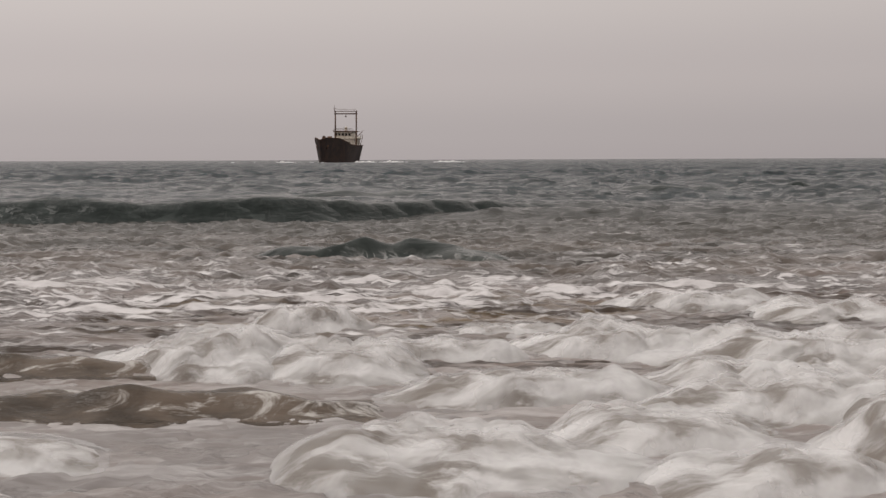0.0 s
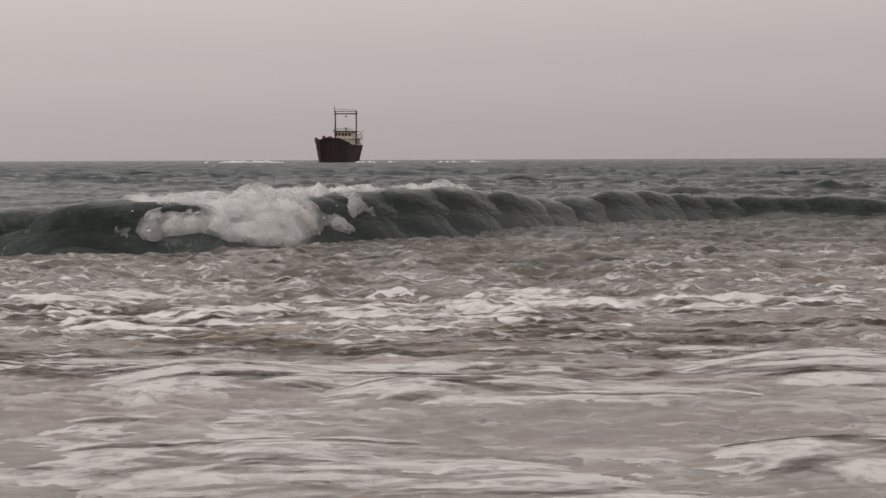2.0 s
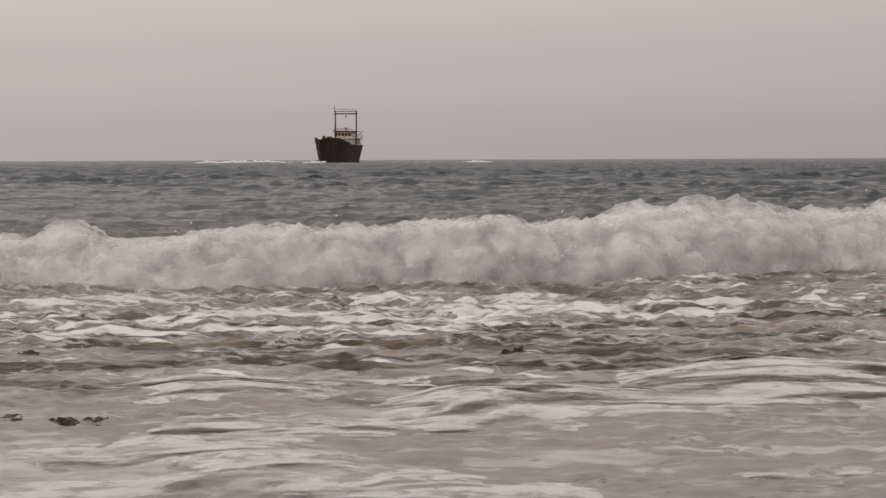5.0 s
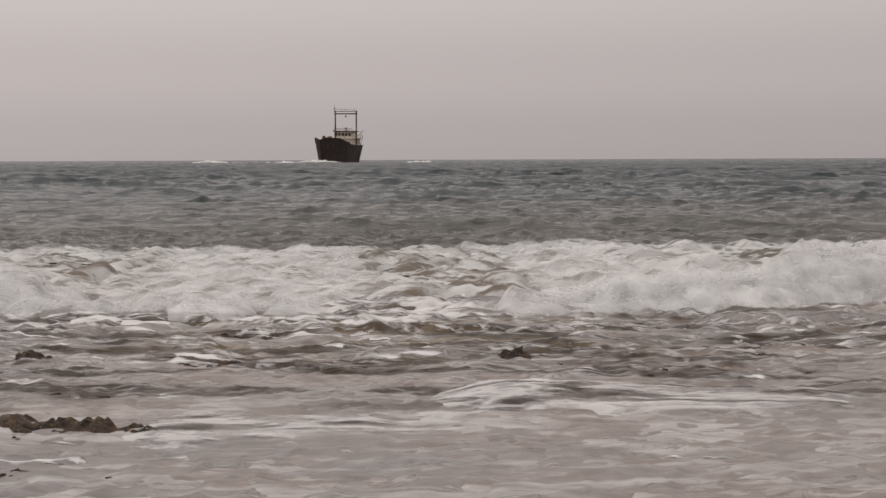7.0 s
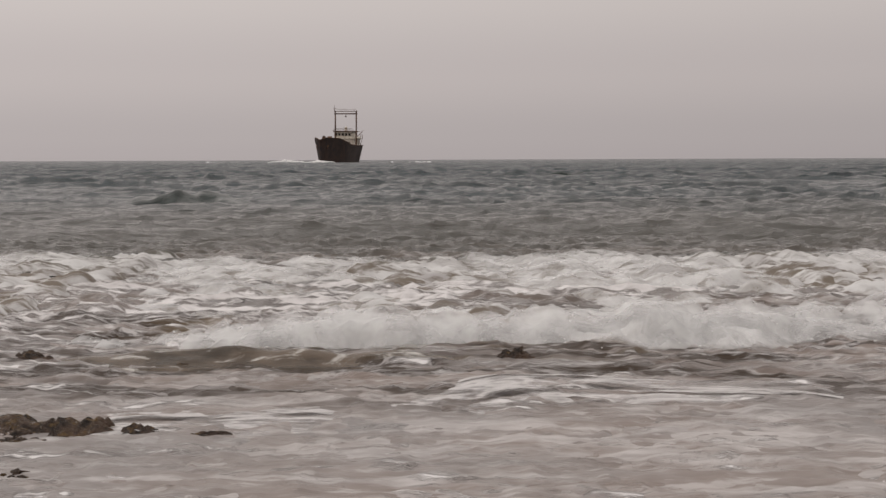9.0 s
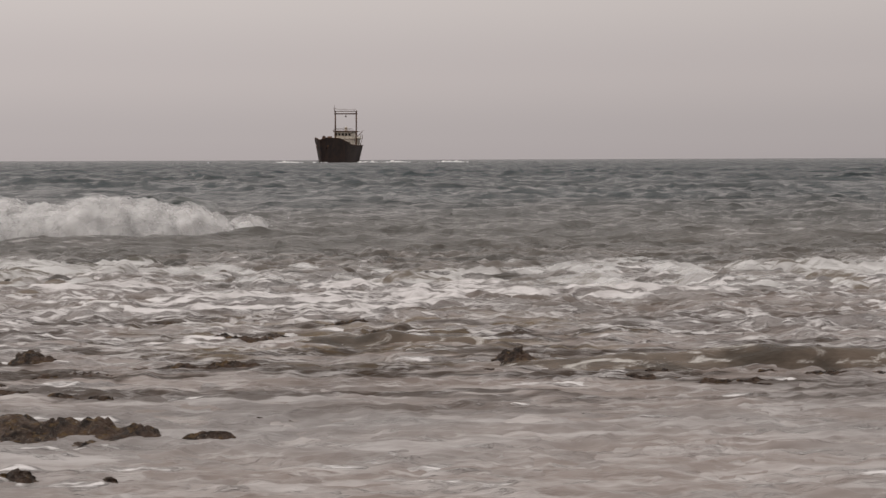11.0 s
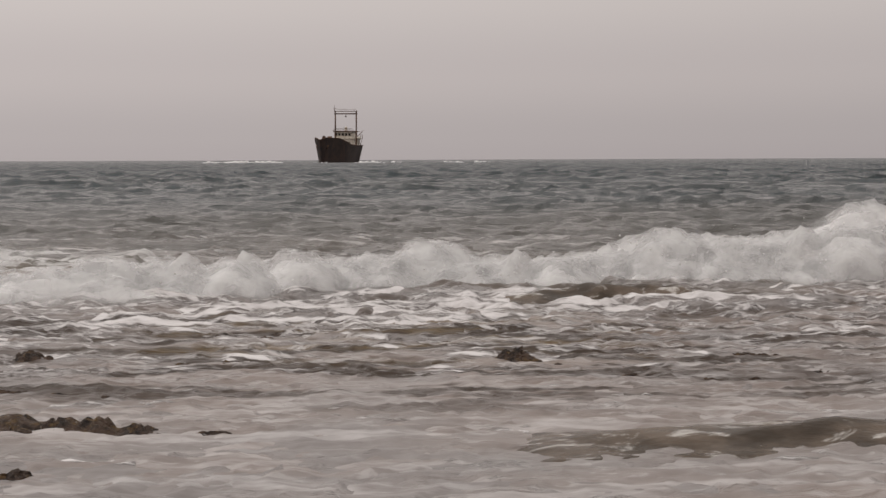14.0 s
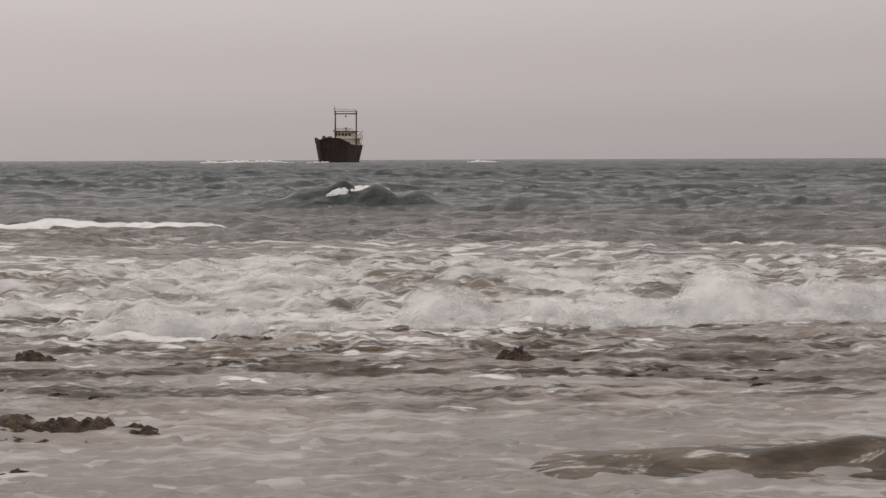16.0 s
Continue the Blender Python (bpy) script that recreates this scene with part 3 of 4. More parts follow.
def mound_mesh(k, width, depth, height):
    """A swollen mass of churned foam with a torn edge that dips under the water."""
    u, v = np.meshgrid(np.linspace(-1.15, 1.15, 120), np.linspace(-1.15, 1.15, 100))
    x, y = u * width / 2, v * depth / 2
    r = np.sqrt(u * u + v * v) + 0.42 * gnoise(x * 1.9 + k * 5, y * 1.9, 740 + k) + 0.10 * gnoise(x * 4.5, y * 4.5 + k, 760 + k)
    body = (1 - smooth(0.30, 1.0, r)) ** 0.7
    p = np.stack((x + 7.0 * k, y * 1.2, 0 * x + 2.5), -1)
    lumps = 0.60 * puffs(p * 1.35, 770 + k, 2, 0.45) + 0.48 * puffs(p * 3.4, 780 + k, 3, 0.5) + 0.16 * puffs(p * 9.0, 790 + k, 3, 0.55)
    z = height * (body * (0.22 + 1.10 * lumps) - 0.09) - 0.22 * smooth(0.85, 1.15, r)
    y = y - 0.35 * z * smooth(0.5, -0.6, v)
    return grid_mesh("foam_lump", x, y, z, LUMP)


def build_surge():
    """White water of an earlier wave that runs out on the shallows."""
    thing = tagged(new("spent_surge"), "thick churned foam of a spent wave running out", "foam", "surge foam")
    moves = []
    plan = ((0.10, 3.50, 1.3, 0.9, 0.12, -4), (0.70, 3.70, 1.2, 0.8, 0.11, 9), (-0.95, 5.10, 1.1, 0.8, 0.16, 3), (-0.35, 4.95, 1.1, 0.7, 0.11, -8),
            (0.75, 5.45, 1.3, 0.8, 0.15, -6), (1.55, 5.15, 1.4, 1.0, 0.17, 4), (1.15, 4.20, 1.3, 1.0, 0.15, 5), (1.80, 4.05, 1.1, 1.0, 0.15, -5),
            (0.30, 4.50, 1.3, 0.7, 0.10, 8), (-0.62, 6.30, 0.8, 0.5, 0.14, 0), (1.50, 7.2, 1.2, 0.7, 0.12, 4), (2.2, 6.6, 1.4, 0.8, 0.13, 2),
            (1.50, 3.50, 1.2, 0.7, 0.12, 14), (0.25, 6.05, 1.2, 0.5, 0.08, -3),
            (-1.20, 3.55, 0.9, 0.5, 0.05, -28), (0.95, 3.25, 1.0, 0.5, 0.09, 4), (1.15, 4.75, 1.1, 0.5, 0.11, 2), (-0.10, 5.35, 1.1, 0.5, 0.10, 6))
    for k, (x, y, w, d, h, turn) in enumerate(plan):
        lump = under("foam_lump", mound_mesh(k, w, d, h), thing, "churned white foam")
        veil(lump)
        rows = []
        for t in TIMES:
            z = float(np.interp(t, (0, 0.5, 1.0, 1.5, 2.5, 4, 6, 9, 16), (0.095, 0.065, 0.022, -0.03, -0.13, -0.2, -0.3, -0.45, -0.5)))
            run = float(np.interp(t, (0, 1.5, 4, 16), (0.0, -0.60, -0.4, 0.4)))
            rows.append((t, pose(x + 0.10 * math.sin(1.3 * t + k) - 0.10 * math.sin(k) + 0.06 * t * (1 if k % 2 else -1), y + run, z, 0, 0, turn + 2 * math.sin(t + k))))
        moves.append((lump, rows))
    return moves


def build_film():
    """Thin films of foam that the first surge leaves on the shallows; they are drawn under one by one."""
    moves = []
    for k, (x, y, w, d, last) in enumerate(((-1.3, 2.6, 3.4, 1.9, 6.0), (0.9, 2.4, 3.8, 1.8, 5.6), (2.3, 4.1, 3.6, 2.0, 6.2), (-0.2, 4.3, 3.2, 1.5, 5.2), (0.7, 4.2, 2.6, 1.1, 10.0), (-0.55, 3.5, 2.4, 1.5, 10.3),
                                                  (-0.5, 3.1, 2.6, 1.1, 4.6), (1.5, 3.2, 2.4, 1.0, 4.9), (-1.9, 5.0, 2.6, 1.0, 3.6), (1.0, 5.3, 3.0, 1.0, 3.9))):
        ob = new("foam_film", carpet_mesh(40 + k, w * 1.25, d * 1.3, FILM, 0.028, 0.35))
        tagged(ob, "thin torn film of pale foam on shallow water", "foam", "foam films")
        rows = []
        for t in TIMES:
            on = float(smooth(last + 1.2, last - 0.8, t)) * float(smooth(0.2, 1.6, t))
            rows.append((t, pose(x + 0.2 * math.sin(0.5 * t + k), y - 0.25 * math.sin(0.42 * t + 0.3), water_level(t) + 0.030 - 0.13 * (1 - on), 0, 0, 3 * math.sin(0.3 * t + 2 * k))))
        moves.append((ob, rows))
    return moves


def water_level(t):
    """How high the shallows stand over their rest."""
    return float(np.interp(t, (0, 1, 2, 3, 4, 6.5, 9, 11.5, 12.5, 14, 16), (0.12, 0.10, 0.085, 0.07, 0.05, 0.012, 0.004, -0.004, 0.011, 0.006, 0.0)))


def build_far_surf():
    """Small breakers on the reef beside the wreck."""
    moves = []
    rng = random.Random(5)
    us, vs = np.linspace(-1, 1, 90), np.linspace(0, 1, 22) * np.pi
    u, v = np.meshgrid(us, vs)
    shapes = []
    for k in range(3):
        r = 1 + 0.35 * (billow(u * 7 + k * 4, v, 500 + k, 5) - 0.4)
        env = np.clip(1 - u ** 2, 0, 1) * (0.45 + 0.75 * np.abs(gnoise(u * 3.1, v * 0 + k, 510 + k)))
        shapes.append(grid_mesh("reef_surf", u * 6.0, -1.2 * np.cos(v) * r, 1.1 * np.sin(v) * r * env, FOAM))
    for k, x in enumerate((-74, -66, -57, -49, -41, -24.5, -16, -8, 2, 10)):
        ob = new("reef_surf", shapes[k % 3])
        tagged(ob, "low line of white surf breaking on the reef", "surf", "reef surf")
        y, top = 384 + rng.uniform(-6, 6), (0.05 if x < -30 else -0.25)
        phase = rng.uniform(0, 6.28)
        rows = []
        for t in TIMES:
            z = top - 0.32 + 0.42 * math.sin(0.55 * t + phase) + 0.12 * math.sin(1.7 * t + 2 * phase)
            rows.append((t, pose(x + 0.1 * t, y - 0.25 * t, z, 0, 0, 0)))
        moves.append((ob, rows))
    # water that bursts at the wreck's foot
    for k, (x, y, when) in enumerate(((-24.6, 392, 3.3), (-36.0, 388, 6.6), (-39.0, 388, 8.7), (-33.0, 387.5, 7.6), (-27.0, 390, 1.0))):
        ob = new("reef_surf", shapes[(k + 1) % 3])
        tagged(ob, "burst of white spray at the hull of the wreck", "surf", "reef surf")
        rows = []
        for t in TIMES:
            up = math.exp(-((t - when) / 0.7) ** 2)
            rows.append((t, pose(x, y, -1.6 + 2.0 * up, 0, 0, 20 * k)))
        moves.append((ob, rows))
    return moves


def build_swells():
    """Low ridges that come in from the open sea, and the small back-wash bores on the shallows."""
    moves = []
    rng = random.Random(12)
    us, vs = np.linspace(-1, 1, 60), np.linspace(-1, 1, 34)
    u, v = np.meshgrid(us, vs)
    shapes = []
    for k in range(4):
        line = 0.25 * gnoise(u * 2.2, v * 0, 600 + k)
        body = smooth(-0.75, -0.02, v - line) * (1 - smooth(0.0, 1.0, v - line))
        z = body * np.clip(1 - u * u, 0, 1) * (1 + 0.5 * gnoise(u * 4, v * 2, 610 + k)) + 0.05 * gnoise(u * 9, v * 4, 620 + k)
        z -= 0.3 * smooth(0.85, 1.0, np.maximum(np.abs(u), np.abs(v)))
        shapes.append((u, v, z))
    def ridge(k, width, depth, height, mat, name, label, category, group):
        a, b, c = shapes[k % 4]
        ob = new(name, grid_mesh(name, a * width / 2, b * depth / 2, c * height, mat))
        return tagged(ob, label, category, group)
    for k in range(26):
        y0 = rng.uniform(26, 95)
        x0 = rng.uniform(-0.42, 0.42) * y0
        speed, t0 = rng.uniform(1.0, 1.7), rng.uniform(-2, 17)
        h = rng.uniform(0.22, 0.42)
        ob = ridge(k, rng.uniform(3, 9) * (0.6 + y0 / 60), rng.uniform(2.0, 3.6), h, FACE, "swell", "low dark green swell running shoreward", "wave", "swells")
        rows = []
        for t in TIMES:
            up = math.exp(-((t - t0) / 3.2) ** 2)
            rows.append((t, pose(x0, y0 - speed * (t - t0), -0.08 - h * 1.15 * (1 - up), 0, 0, rng.uniform(-1, 1))))
        moves.append((ob, rows))
    # a swell that just begins to break at the end
    cap = ridge(0, 4.6, 3.0, 0.50, FACE, "swell", "dark green swell with a small curling cap", "wave", "swells")
    curl = under("curl", ROLLS[2], cap, "small white curl on the crest")
    curl.matrix_basis = pose(0.1, -0.34, 0.31) @ Matrix.Diagonal((0.5, 0.5, 0.28, 1))
    rows = [(t, pose(-4.4 + 2.6 * (t - 15), 26.0 - 0.9 * (t - 15), -0.04 - 1.0 * float(smooth(15.1, 13.7, t)), 0, 0, 0)) for t in TIMES]
    moves.append((cap, rows))
    # the next wave spills at its crest as it comes over the outer reef
    cap = ridge(2, 5.5, 2.8, 0.28, FACE, "swell", "grey-green swell that spills along its crest", "wave", "swells")
    for k, (x, y, z, w) in enumerate(((-1.3, -0.60, 0.06, 1.1), (0.2, -0.55, 0.09, 1.0), (1.5, -0.50, 0.06, 0.9))):
        curl = under("curl", ROLLS[k], cap, "white water spilling from the crest")
        curl.matrix_basis = pose(x, y, z) @ Matrix.Diagonal((w, 1.0, 0.34, 1))
    moves.append((cap, [(t, pose(-5.6, 16.8 - 1.0 * (t - 16), -0.165 - 0.80 * float(smooth(15.9, 14.4, t)), 0, 0, 8)) for t in TIMES]))
    # bores on the shallows: when, where they start and stop, how wide
    for k, (x, y0, y1, t0, t1, width, h) in enumerate(((1.9, 5.9, 4.55, 10.9, 13.2, 3.6, 0.14), (1.5, 4.35, 3.9, 13.2, 16.5, 2.6, 0.10),
                                                   (-0.2, 6.6, 5.2, 11.0, 13.3, 1.6, 0.12), (-0.9, 6.2, 5.6, 8.0, 10.2, 2.2, 0.10),
                                                   (1.2, 9.0, 7.6, 13.2, 15.4, 1.8, 0.16), (-0.6, 11.9, 11.0, -1.5, 1.1, 3.0, 0.36),
                                                   (-1.0, 4.50, 3.85, -0.9, 0.9, 1.7, 0.13), (-1.7, 5.3, 4.6, -0.9, 1.2, 1.8, 0.10))):
        ob = ridge(k + 1, width, 0.46 if y0 < 10 else 1.1, h * 0.62, SILT if y0 < 10 else FACE, "ripple_bore", "small silty brown bore crossing the shallows", "wave", "bores")
        us, vs = np.linspace(-1, 1, 150), np.linspace(0, 1, 9) * np.pi
        u, v = np.meshgrid(us, vs)
        r = (0.008 * (billow(u * 9, v * 0.6, 700 + k, 4, 0.6) - 0.25) + 0.008 * gnoise(u * 3, v * 0, 720 + k)) * np.clip(1 - u ** 4, 0, 1)
        line = 0.25 * gnoise(u * 2.2, v * 0, 600 + (k + 1) % 4)
        crest = 0.62 * h * np.clip(1 - u * u, 0, 1) * (1 + 0.5 * gnoise(u * 4, line * 2, 610 + (k + 1) % 4))
        lip = grid_mesh("foam_lip", u * width / 2, (line + 0.05) * (0.23 if y0 < 10 else 0.5) - 2.2 * r * np.cos(v), crest * 0.98 + 0.8 * r * np.sin(v) - 0.006, FILM)
        under("foam_lip", lip, ob, "torn white lip of foam")
        rows = []
        for t in TIMES:
            s = (t - t0) / (t1 - t0)
            up = float(smooth(-0.35, 0.1, s) * (1 - smooth(0.85, 1.35, s)))
            rows.append((t, pose(x, y0 + (y1 - y0) * min(max(s, -0.5), 1.5), 0.01 + (water_level(t) if y0 < 10 else 0.0) - (h + 0.12) * (1 - up), 0, 0, 6 * math.sin(k * 2.1))))
        moves.append((ob, rows))
    return moves


def silt_material():
    n = Nodes("silty_bore_water")
    co = n.co("Object", (0.8, 2.0, 1.0))
    a = n.mix(n.band(n.noise(co, 4.0, 5.0), 0.35, 0.65), (0.050, 0.037, 0.027), (0.135, 0.103, 0.080))
    lace = n.band(n.noise(co, 5.0, 6.0, 0.65, 0.8), 0.54, 0.66, 0.0, 0.8)
    a = n.mix(lace, a, (0.56, 0.53, 0.50))
    return n.done(Base_Color=a, Roughness=0.2, IOR=1.33, Specular_IOR_Level=0.36, Normal=n.bump(n.noise(co, 9.0, 5.0), 0.6, 0.03))


SILT = silt_material()


# ---- rocks of the reef flat ----
def build_rock(x, y, z, sx, sy, sz, seed, label):
    """A pitted, ragged lump of reef with a torn outline; its skirt goes down under the water."""
    cols = 84 if sx > 0.18 else 44
    u, v = np.meshgrid(np.linspace(-1.2, 1.2, cols), np.linspace(-1.2, 1.2, 36))
    r = np.sqrt(u * u + v * v) + 0.34 * gnoise(u * sx * 9 + seed, v * 1.5, seed) + 0.16 * gnoise(u * sx * 30, v * 4 + seed, seed + 50)
    crag = billow(u * sx * 5 + seed * 3.7, v * sy * 18, seed + 7, 5, 0.6)
    pit = billow(u * sx * 30, v * sy * 44 + seed, seed + 90, 3, 0.6)
    body = 1 - smooth(0.05, 0.98, r)
    zz = sz * (body * (0.44 + 0.44 * crag) + (0.26 if sx > 0.18 else 0.14) * (pit - 0.5) * body) - 0.13 * smooth(0.85, 1.15, r)
    ob = new("rock", grid_mesh("rock", u * sx + 0.02 * gnoise(u * 5, v * 5, seed + 3), v * sy, zz, ROCK))
    ob.matrix_world = pose(x, y, z, 0, 0, seed * 3 % 20 - 10)
    return tagged(ob, label, "rock", "reef rocks")


def build_rocks():
    wide, knob, low = ("wide flat dark brown reef rock with pitted top", "small rounded dark rock standing out of the shallows", "low weed-brown rock awash in foam")
    ledge, weedy = "long low reef ledge washed over by silty water", "low reef ledge with golden-brown weed, awash"
    plan = ((-1.78, 4.50, -0.012, 0.60, 0.22, 0.080, wide), (-1.40, 4.42, -0.012, 0.42, 0.13, 0.080, wide), (-1.10, 4.38, -0.025, 0.19, 0.09, 0.065, low), (-1.50, 4.26, -0.045, 0.46, 0.12, 0.075, wide), (-1.55, 4.36, -0.025, 0.14, 0.08, 0.07, low), (-0.86, 4.36, -0.025, 0.16, 0.05, 0.055, low),
            (0.36, 5.93, 0.010, 0.125, 0.09, 0.085, knob), (0.22, 5.72, -0.02, 0.06, 0.04, 0.045, low), (0.42, 5.75, -0.025, 0.05, 0.03, 0.04, low),
            (-2.02, 5.95, 0.004, 0.14, 0.08, 0.070, knob), (-1.83, 6.05, -0.02, 0.06, 0.03, 0.035, low), (-1.72, 7.35, -0.01, 0.16, 0.05, 0.045, low),
            (-1.42, 7.30, -0.01, 0.10, 0.04, 0.040, low), (-0.95, 6.85, -0.02, 0.10, 0.05, 0.055, low), (1.25, 5.70, -0.025, 0.12, 0.04, 0.045, low),
            (1.52, 5.66, -0.025, 0.10, 0.04, 0.050, low), (-1.34, 3.78, -0.02, 0.10, 0.05, 0.055, knob), (-1.62, 5.10, -0.02, 0.12, 0.05, 0.04, low),
            (-1.47, 5.22, -0.02, 0.04, 0.025, 0.04, low), (-1.95, 5.33, -0.015, 0.07, 0.04, 0.04, low), (-0.80, 5.75, -0.035, 0.20, 0.06, 0.05, low),
            (-1.05, 3.76, -0.02, 0.03, 0.02, 0.035, low), (0.95, 5.72, -0.03, 0.14, 0.05, 0.04, low), (2.05, 5.62, -0.03, 0.2, 0.05, 0.045, low),
            (-1.25, 5.80, -0.028, 0.43, 0.06, 0.055, ledge), (-1.70, 5.62, -0.028, 0.38, 0.06, 0.055, ledge), (-1.15, 6.75, -0.023, 0.45, 0.06, 0.055, ledge),
            (-0.32, 6.95, -0.023, 0.33, 0.06, 0.055, weedy), (-0.62, 7.25, -0.023, 0.25, 0.05, 0.055, weedy), (0.05, 6.60, -0.033, 0.28, 0.05, 0.055, weedy),
            (0.85, 5.50, -0.028, 0.38, 0.06, 0.055, ledge), (1.35, 5.42, -0.028, 0.43, 0.05, 0.055, ledge), (1.80, 5.60, -0.028, 0.35, 0.06, 0.055, ledge),
            (-0.72, 4.66, -0.038, 0.28, 0.05, 0.055, ledge), (1.55, 6.15, -0.028, 0.31, 0.05, 0.055, ledge), (2.20, 6.05, -0.028, 0.38, 0.06, 0.055, ledge),
            (-2.25, 5.55, -0.023, 0.38, 0.07, 0.055, ledge), (-1.95, 5.18, -0.023, 0.33, 0.05, 0.05, ledge), (0.62, 5.92, -0.033, 0.22, 0.04, 0.055, ledge),
            (-1.44, 5.02, -0.018, 0.10, 0.04, 0.055, low), (-1.02, 5.90, -0.020, 0.26, 0.04, 0.055, ledge), (0.98, 5.62, -0.020, 0.22, 0.03, 0.050, ledge),
            (0.55, 5.80, -0.015, 0.06, 0.04, 0.050, low), (1.42, 5.30, -0.020, 0.16, 0.03, 0.048, ledge), (-0.52, 7.38, -0.012, 0.20, 0.04, 0.050, weedy))
    for i, (x, y, z, sx, sy, sz, label) in enumerate(plan):
        build_rock(x, y, z, sx, sy, sz, i + 1, label)


# ---- the wreck ----
def build_ship():
    ship = tagged(new("ship"), "rusted dark cargo ship stranded on the reef, bow to the shore", "ship")
    # hull: stations from the stem aft
    stations = []
    for s in np.linspace(0, 1, 26):
        y = 48.0 * s
        full = min(1.0, (s / 0.26)) ** 0.62 if s > 0 else 0.0
        stern = 1 - 0.50 * smooth(0.45, 1.0, s)
        deck = 5.55 * full * stern
        keel = 4.6 * (min(1.0, max(0.0, (s - 0.015) / 0.30)) ** 0.8) * (1 - 0.80 * smooth(0.35, 1.0, s))
        top = float(np.interp(s, (0, 0.03, 0.16, 0.24, 0.34, 0.5, 0.8, 1.0), (7.2, 7.9, 7.9, 7.0, 6.1, 5.8, 5.9, 6.1)))
        ring = []
        for k in range(13):
            f = k / 12
            z = -2.0 + (top + 2.0) * f
            w = keel + (deck - keel) * f ** 1.15
            rake = -2.6 * (f ** 1.3) * (1 - smooth(0, 0.22, s))
            ring.append((w, y + rake, z))
        stations.append(ring)
    bm = bmesh.new()
    sides = []
    for sign in (-1, 1):
        sides.append([[bm.verts.new((sign * max(w, 0.06), y, z)) for w, y, z in ring] for ring in stations])
    for sign, grid in zip((-1, 1), sides):
        for a, b in zip(grid, grid[1:]):
            for i in range(12):
                q = (a[i], b[i], b[i + 1], a[i + 1])
                bm.faces.new(q if sign > 0 else q[::-1])
    for i in range(12):
        bm.faces.new((sides[0][0][i], sides[1][0][i], sides[1][0][i + 1], sides[0][0][i + 1]))
        bm.faces.new((sides[1][-1][i], sides[0][-1][i], sides[0][-1][i + 1], sides[1][-1][i + 1]))
    part("hull", bm, HULL, ship, "dark rust-streaked hull", flat=False)
    # decks inside the bulwark
    bm = bmesh.new()
    for a, b in zip(range(0, 25), range(1, 26)):
        ra, rb = stations[a][10], stations[b][10]
        vs = [bm.verts.new(p) for p in ((-ra[0], ra[1], ra[2]), (ra[0], ra[1], ra[2]), (rb[0], rb[1], rb[2]), (-rb[0], rb[1], rb[2]))]
        bm.faces.new(vs)
    part("deck", bm, RUST, ship)
    for sign in (-1, 1):
        bm = bmesh.new()
        for a, b in zip(stations, stations[1:]):
            rod(bm, (sign * a[12][0], a[12][1], a[12][2]), (sign * b[12][0], b[12][1], b[12][2]), 0.13, sides=6)
        part("bulwark_rail", bm, RUST, ship, "rusted rail cap")
    for sign in (-1, 1):
        bm = bmesh.new()
        rod(bm, (sign * 1.6, 1.3, 5.2), (sign * 1.8, 0.9, 5.4), 0.35)
        box(bm, sign * 1.55 - 0.45, 0.95, 4.35, sign * 1.55 + 0.45, 1.25, 4.65, 0.08)
        rod(bm, (sign * 1.55, 1.05, 4.5), (sign * 1.6, 1.0, 5.6), 0.12)
        part("anchor", bm, RUST, ship)
    # goalpost mast
    gantry = part("goalpost_mast", goalpost_frame(), RUST, ship, "tall rusted goalpost mast")
    for sign in (-1, 1):
        bm = bmesh.new()
        rod(bm, (sign * 3.72, 33, 5.0), (sign * 3.72, 33, 17.8), 0.30, 0.22, 12)
        for z in (7.5, 10.0, 12.5, 15.0):
            rod(bm, (sign * 3.72, 33, z), (sign * 3.72, 33, z + 0.12), 0.38, sides=12)
        part("mast_post", bm, RUST, gantry)
    bm = bmesh.new()
    rod(bm, (-4.0, 33, 17.7), (-4.05, 33, 19.7), 0.09, 0.05)
    rod(bm, (-4.35, 33, 18.7), (-3.7, 33, 18.7), 0.06)
    part("antenna", bm, RUST, gantry)
    bm = bmesh.new()
    rod(bm, (0, 33, 16.6), (0, 33, 15.9), 0.10)
    box(bm, -0.25, 32.8, 15.6, 0.25, 33.2, 16.0, 0.08)
    part("cargo_block", bm, RUST, gantry)
    # bridge house
    house = tagged(new("bridge_house"), "cream-painted bridge with a row of dark windows")
    house.parent = ship
    house.matrix_basis = pose(-1.45, -2.0, 0.0) @ Matrix.Diagonal((0.92, 1, 1, 1))
    bm = bmesh.new()
    box(bm, -4.3, 36.5, 5.0, 4.3, 46, 8.2, 0.12)
    part("lower_house", bm, PAINT, house)
    bm = bmesh.new()
    box(bm, -3.55, 37.2, 8.2, 3.75, 44, 10.6, 0.15)
    part("wheelhouse", bm, PAINT, house)
    bm = bmesh.new()
    box(bm, -4.0, 36.7, 10.6, 4.15, 44.6, 10.95, 0.08)
    part("roof", bm, RUST, house, "rust-brown roof edge")
    bm = bmesh.new()
    box(bm, -4.6, 36.2, 8.05, 4.6, 46.2, 8.3, 0.05)
    part("bridge_deck", bm, PAINT, house)
    for i in range(5):
        x = -2.72 + 1.30 * i
        bm = bmesh.new()
        box(bm, x - 0.43, 37.06, 9.25, x + 0.43, 37.26, 10.1, 0.04)
        win = part("window", bm, DARK, house, "dark empty window")
        bm = bmesh.new()
        for a, b, c, d in ((-0.52, 9.16, 0.52, 9.25), (-0.52, 10.1, 0.52, 10.19), (-0.52, 9.25, -0.43, 10.1), (0.43, 9.25, 0.52, 10.1)):
            box(bm, x + a, 37.02, b, x + c, 37.24, d)
        part("window_frame", bm, PAINT, win)
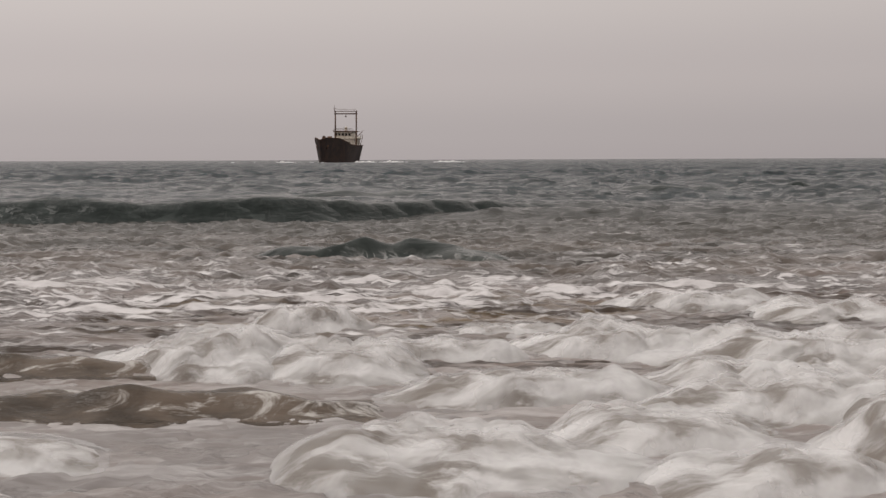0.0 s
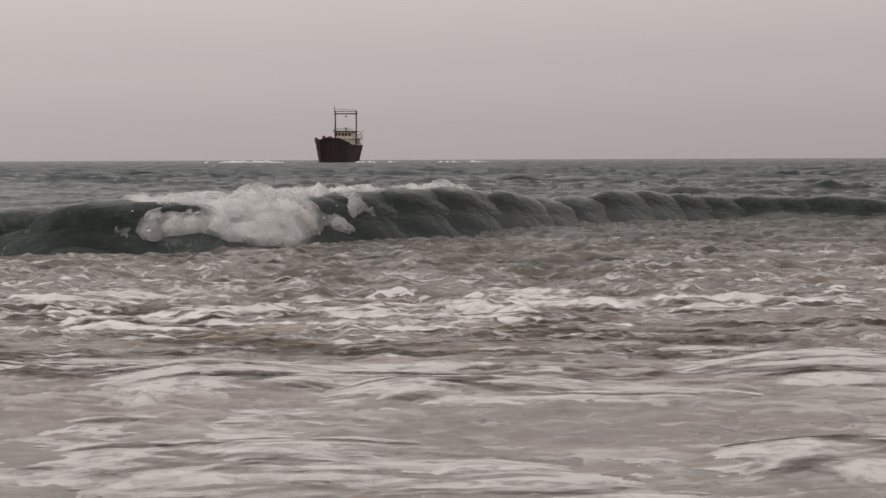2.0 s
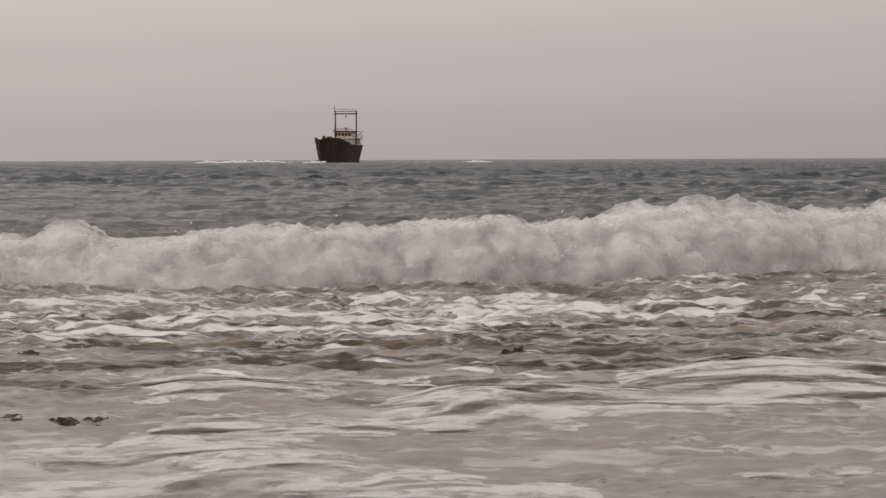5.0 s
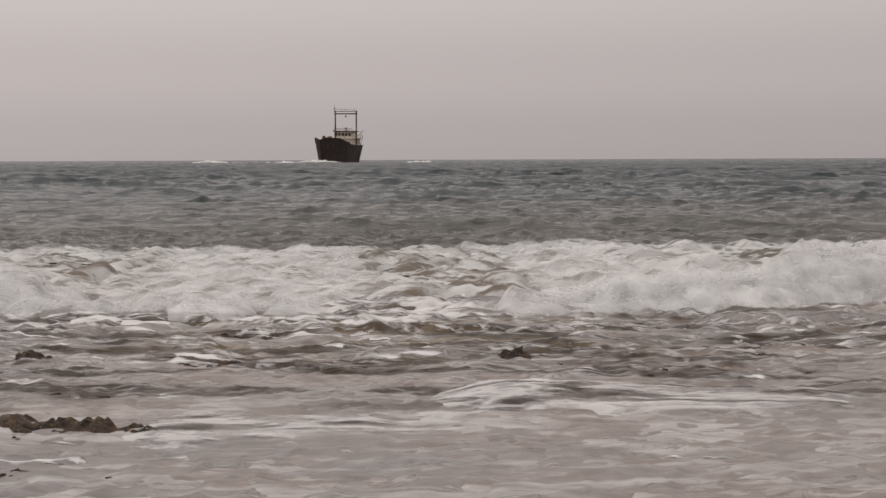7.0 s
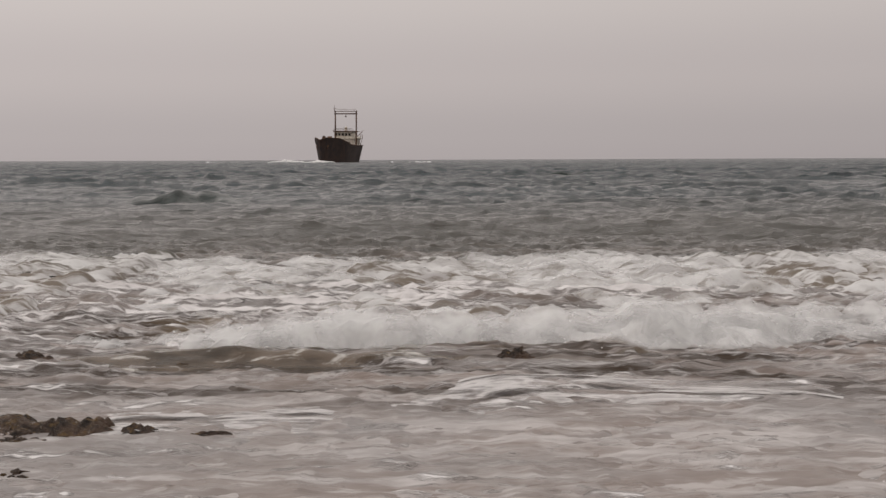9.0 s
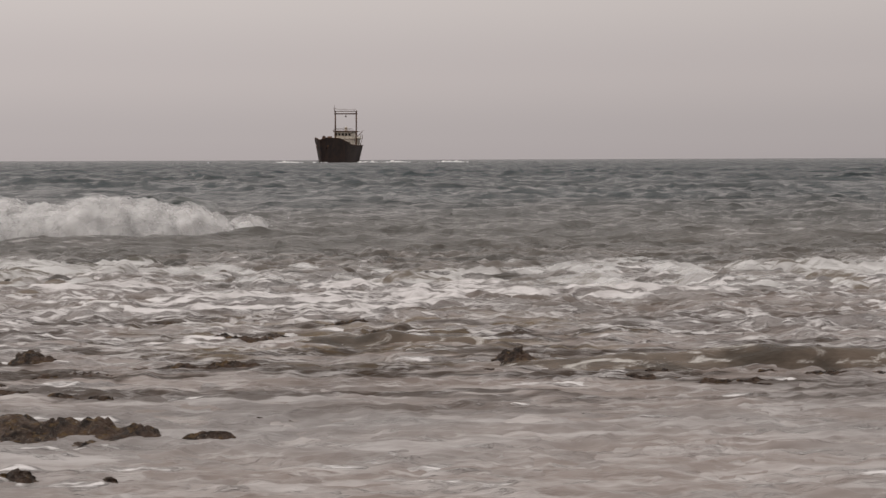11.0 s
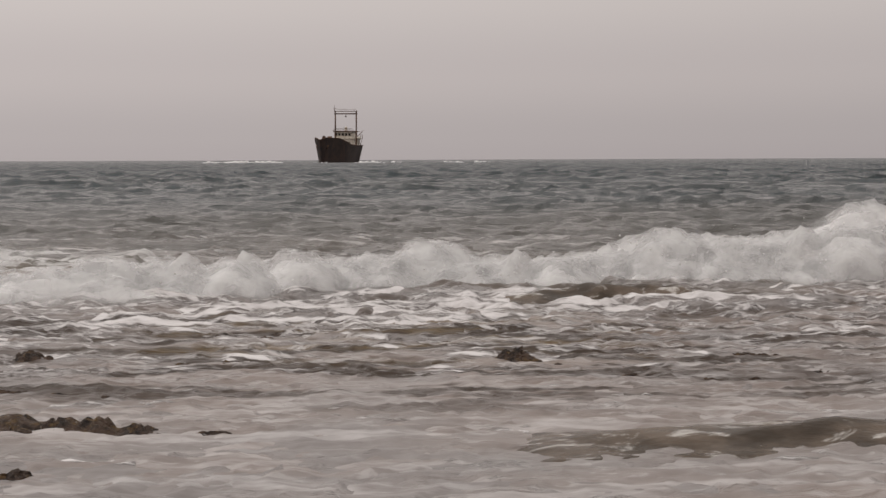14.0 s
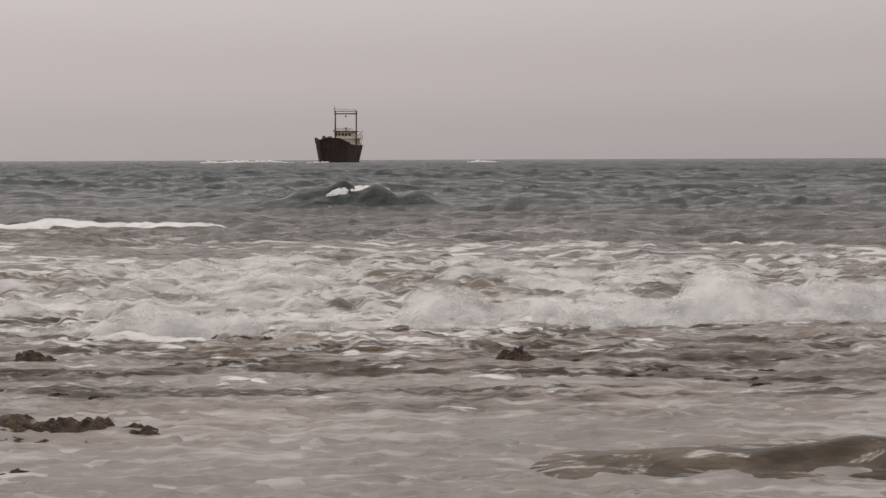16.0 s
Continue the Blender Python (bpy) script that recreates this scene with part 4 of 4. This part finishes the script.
    for x in (-2.6, -0.9, 0.9, 2.6):
        bm = bmesh.new()
        rod(bm, (x, 36.40, 6.9), (x, 36.56, 6.9), 0.28, sides=16)
        part("porthole", bm, DARK, house, "dark porthole")
    bm = bmesh.new()
    rod(bm, (0.35, 40, 10.9), (0.35, 40, 11.9), 0.55, 0.45, 14)
    bmesh.ops.create_uvsphere(bm, u_segments=14, v_segments=8, radius=0.55, matrix=Matrix.Translation((0.35, 40, 12.0)))
    part("funnel", bm, PAINT, house, "stubby cream funnel")
    bm = bmesh.new()
    for x in np.arange(-3.6, 3.7, 0.9):
        rod(bm, (x, 36.9, 10.9), (x, 36.9, 11.75), 0.04, sides=6)
    rod(bm, (-3.6, 36.9, 11.72), (3.6, 36.9, 11.72), 0.045, sides=6)
    rod(bm, (-3.6, 36.9, 11.35), (3.6, 36.9, 11.35), 0.035, sides=6)
    part("railing", bm, RUST, house)
    bm = bmesh.new()
    bmesh.ops.create_uvsphere(bm, u_segments=16, v_segments=10, radius=1.0, matrix=Matrix.Translation((3.2, 39, 8.4)) @ Matrix.Diagonal((0.75, 2.6, 0.7, 1)))
    part("lifeboat", bm, PAINT, ship, "weathered pale lifeboat", flat=False)
    for y in (39.5, 42.5):
        bm = bmesh.new()
        rod(bm, (3.0, y, 6.0), (3.9, y, 9.4), 0.10)
        rod(bm, (3.9, y, 9.4), (3.5, y, 9.8), 0.09)
        part("davit", bm, RUST, ship)
    bm = bmesh.new()
    rod(bm, (2.6, 38, 8.8), (5.2, 38, 11.1), 0.12, 0.08)
    rod(bm, (3.0, 38, 10.6), (5.2, 38, 11.1), 0.03, sides=6)
    part("boom", bm, RUST, ship, "thin boom swung outboard")
    for y in (16, 24):
        bm = bmesh.new()
        box(bm, -3.2, y - 2.6, 5.2, 3.2, y + 2.6, 6.5, 0.15)
        part("hatch_coaming", bm, RUST, ship)
    bm = bmesh.new()
    box(bm, -1.3, 5.5, 7.0, -0.3, 6.6, 8.6, 0.15)
    rod(bm, (0.5, 6, 8.0), (1.8, 6, 8.0), 0.5, sides=14)
    part("windlass", bm, RUST, ship)
    ship.matrix_world = pose(-39.0, 392.0, 0.15, 0, 0.6, -9)


def goalpost_frame():
    bm = bmesh.new()
    box(bm, -4.1, 32.75, 16.55, 4.1, 33.25, 16.95, 0.06)
    box(bm, -4.1, 32.5, 17.5, 4.1, 33.5, 17.65, 0.02)
    rod(bm, (-4.0, 32.6, 18.3), (4.0, 32.6, 18.3), 0.045, sides=6)
    for x in np.arange(-4.0, 4.1, 1.0):
        rod(bm, (x, 32.6, 17.55), (x, 32.6, 18.3), 0.04, sides=6)
    return bm


build_ground()
SHEETS = build_sea()
build_ship()
FACES, ROLLS, MISTS, SPRAYS = face_meshes(), roll_meshes(), mist_meshes(), [spray_mesh(k) for k in range(4)]
MOVES = []
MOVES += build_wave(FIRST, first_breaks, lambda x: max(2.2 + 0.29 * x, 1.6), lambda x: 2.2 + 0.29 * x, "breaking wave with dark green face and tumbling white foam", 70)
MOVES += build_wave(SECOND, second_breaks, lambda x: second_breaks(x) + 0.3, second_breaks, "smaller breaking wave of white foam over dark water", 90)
MOVES += build_surge()
MOVES += build_film()
MOVES += build_far_surf()
MOVES += build_swells()
build_rocks()


def motions():
    """All that moves: the drifting water, the breakers, the surf and the foam."""
    chop_a, chop_b, near_a, near_b = SHEETS
    walk(chop_a, [(t, pose(0.12 * t, 5.0 - 0.75 * t, 0.02 * math.sin(0.8 * t))) for t in TIMES])
    walk(chop_b, [(t, pose(-0.30 * t, 3.0 - 0.45 * t, 0.02 * math.sin(0.7 * t + 2))) for t in TIMES])
    walk(near_a, [(t, pose(0.25 * math.sin(0.5 * t), -0.8 * math.sin(0.42 * t + 0.3), water_level(t))) for t in TIMES])
    walk(near_b, [(t, pose(-0.3 * math.sin(0.37 * t + 1), 0.7 * math.sin(0.36 * t + 1.5), water_level(t) - 0.004 + 0.012 * math.sin(0.9 * t))) for t in TIMES])
    for thing, rows in MOVES:
        walk(thing, rows)


motions()
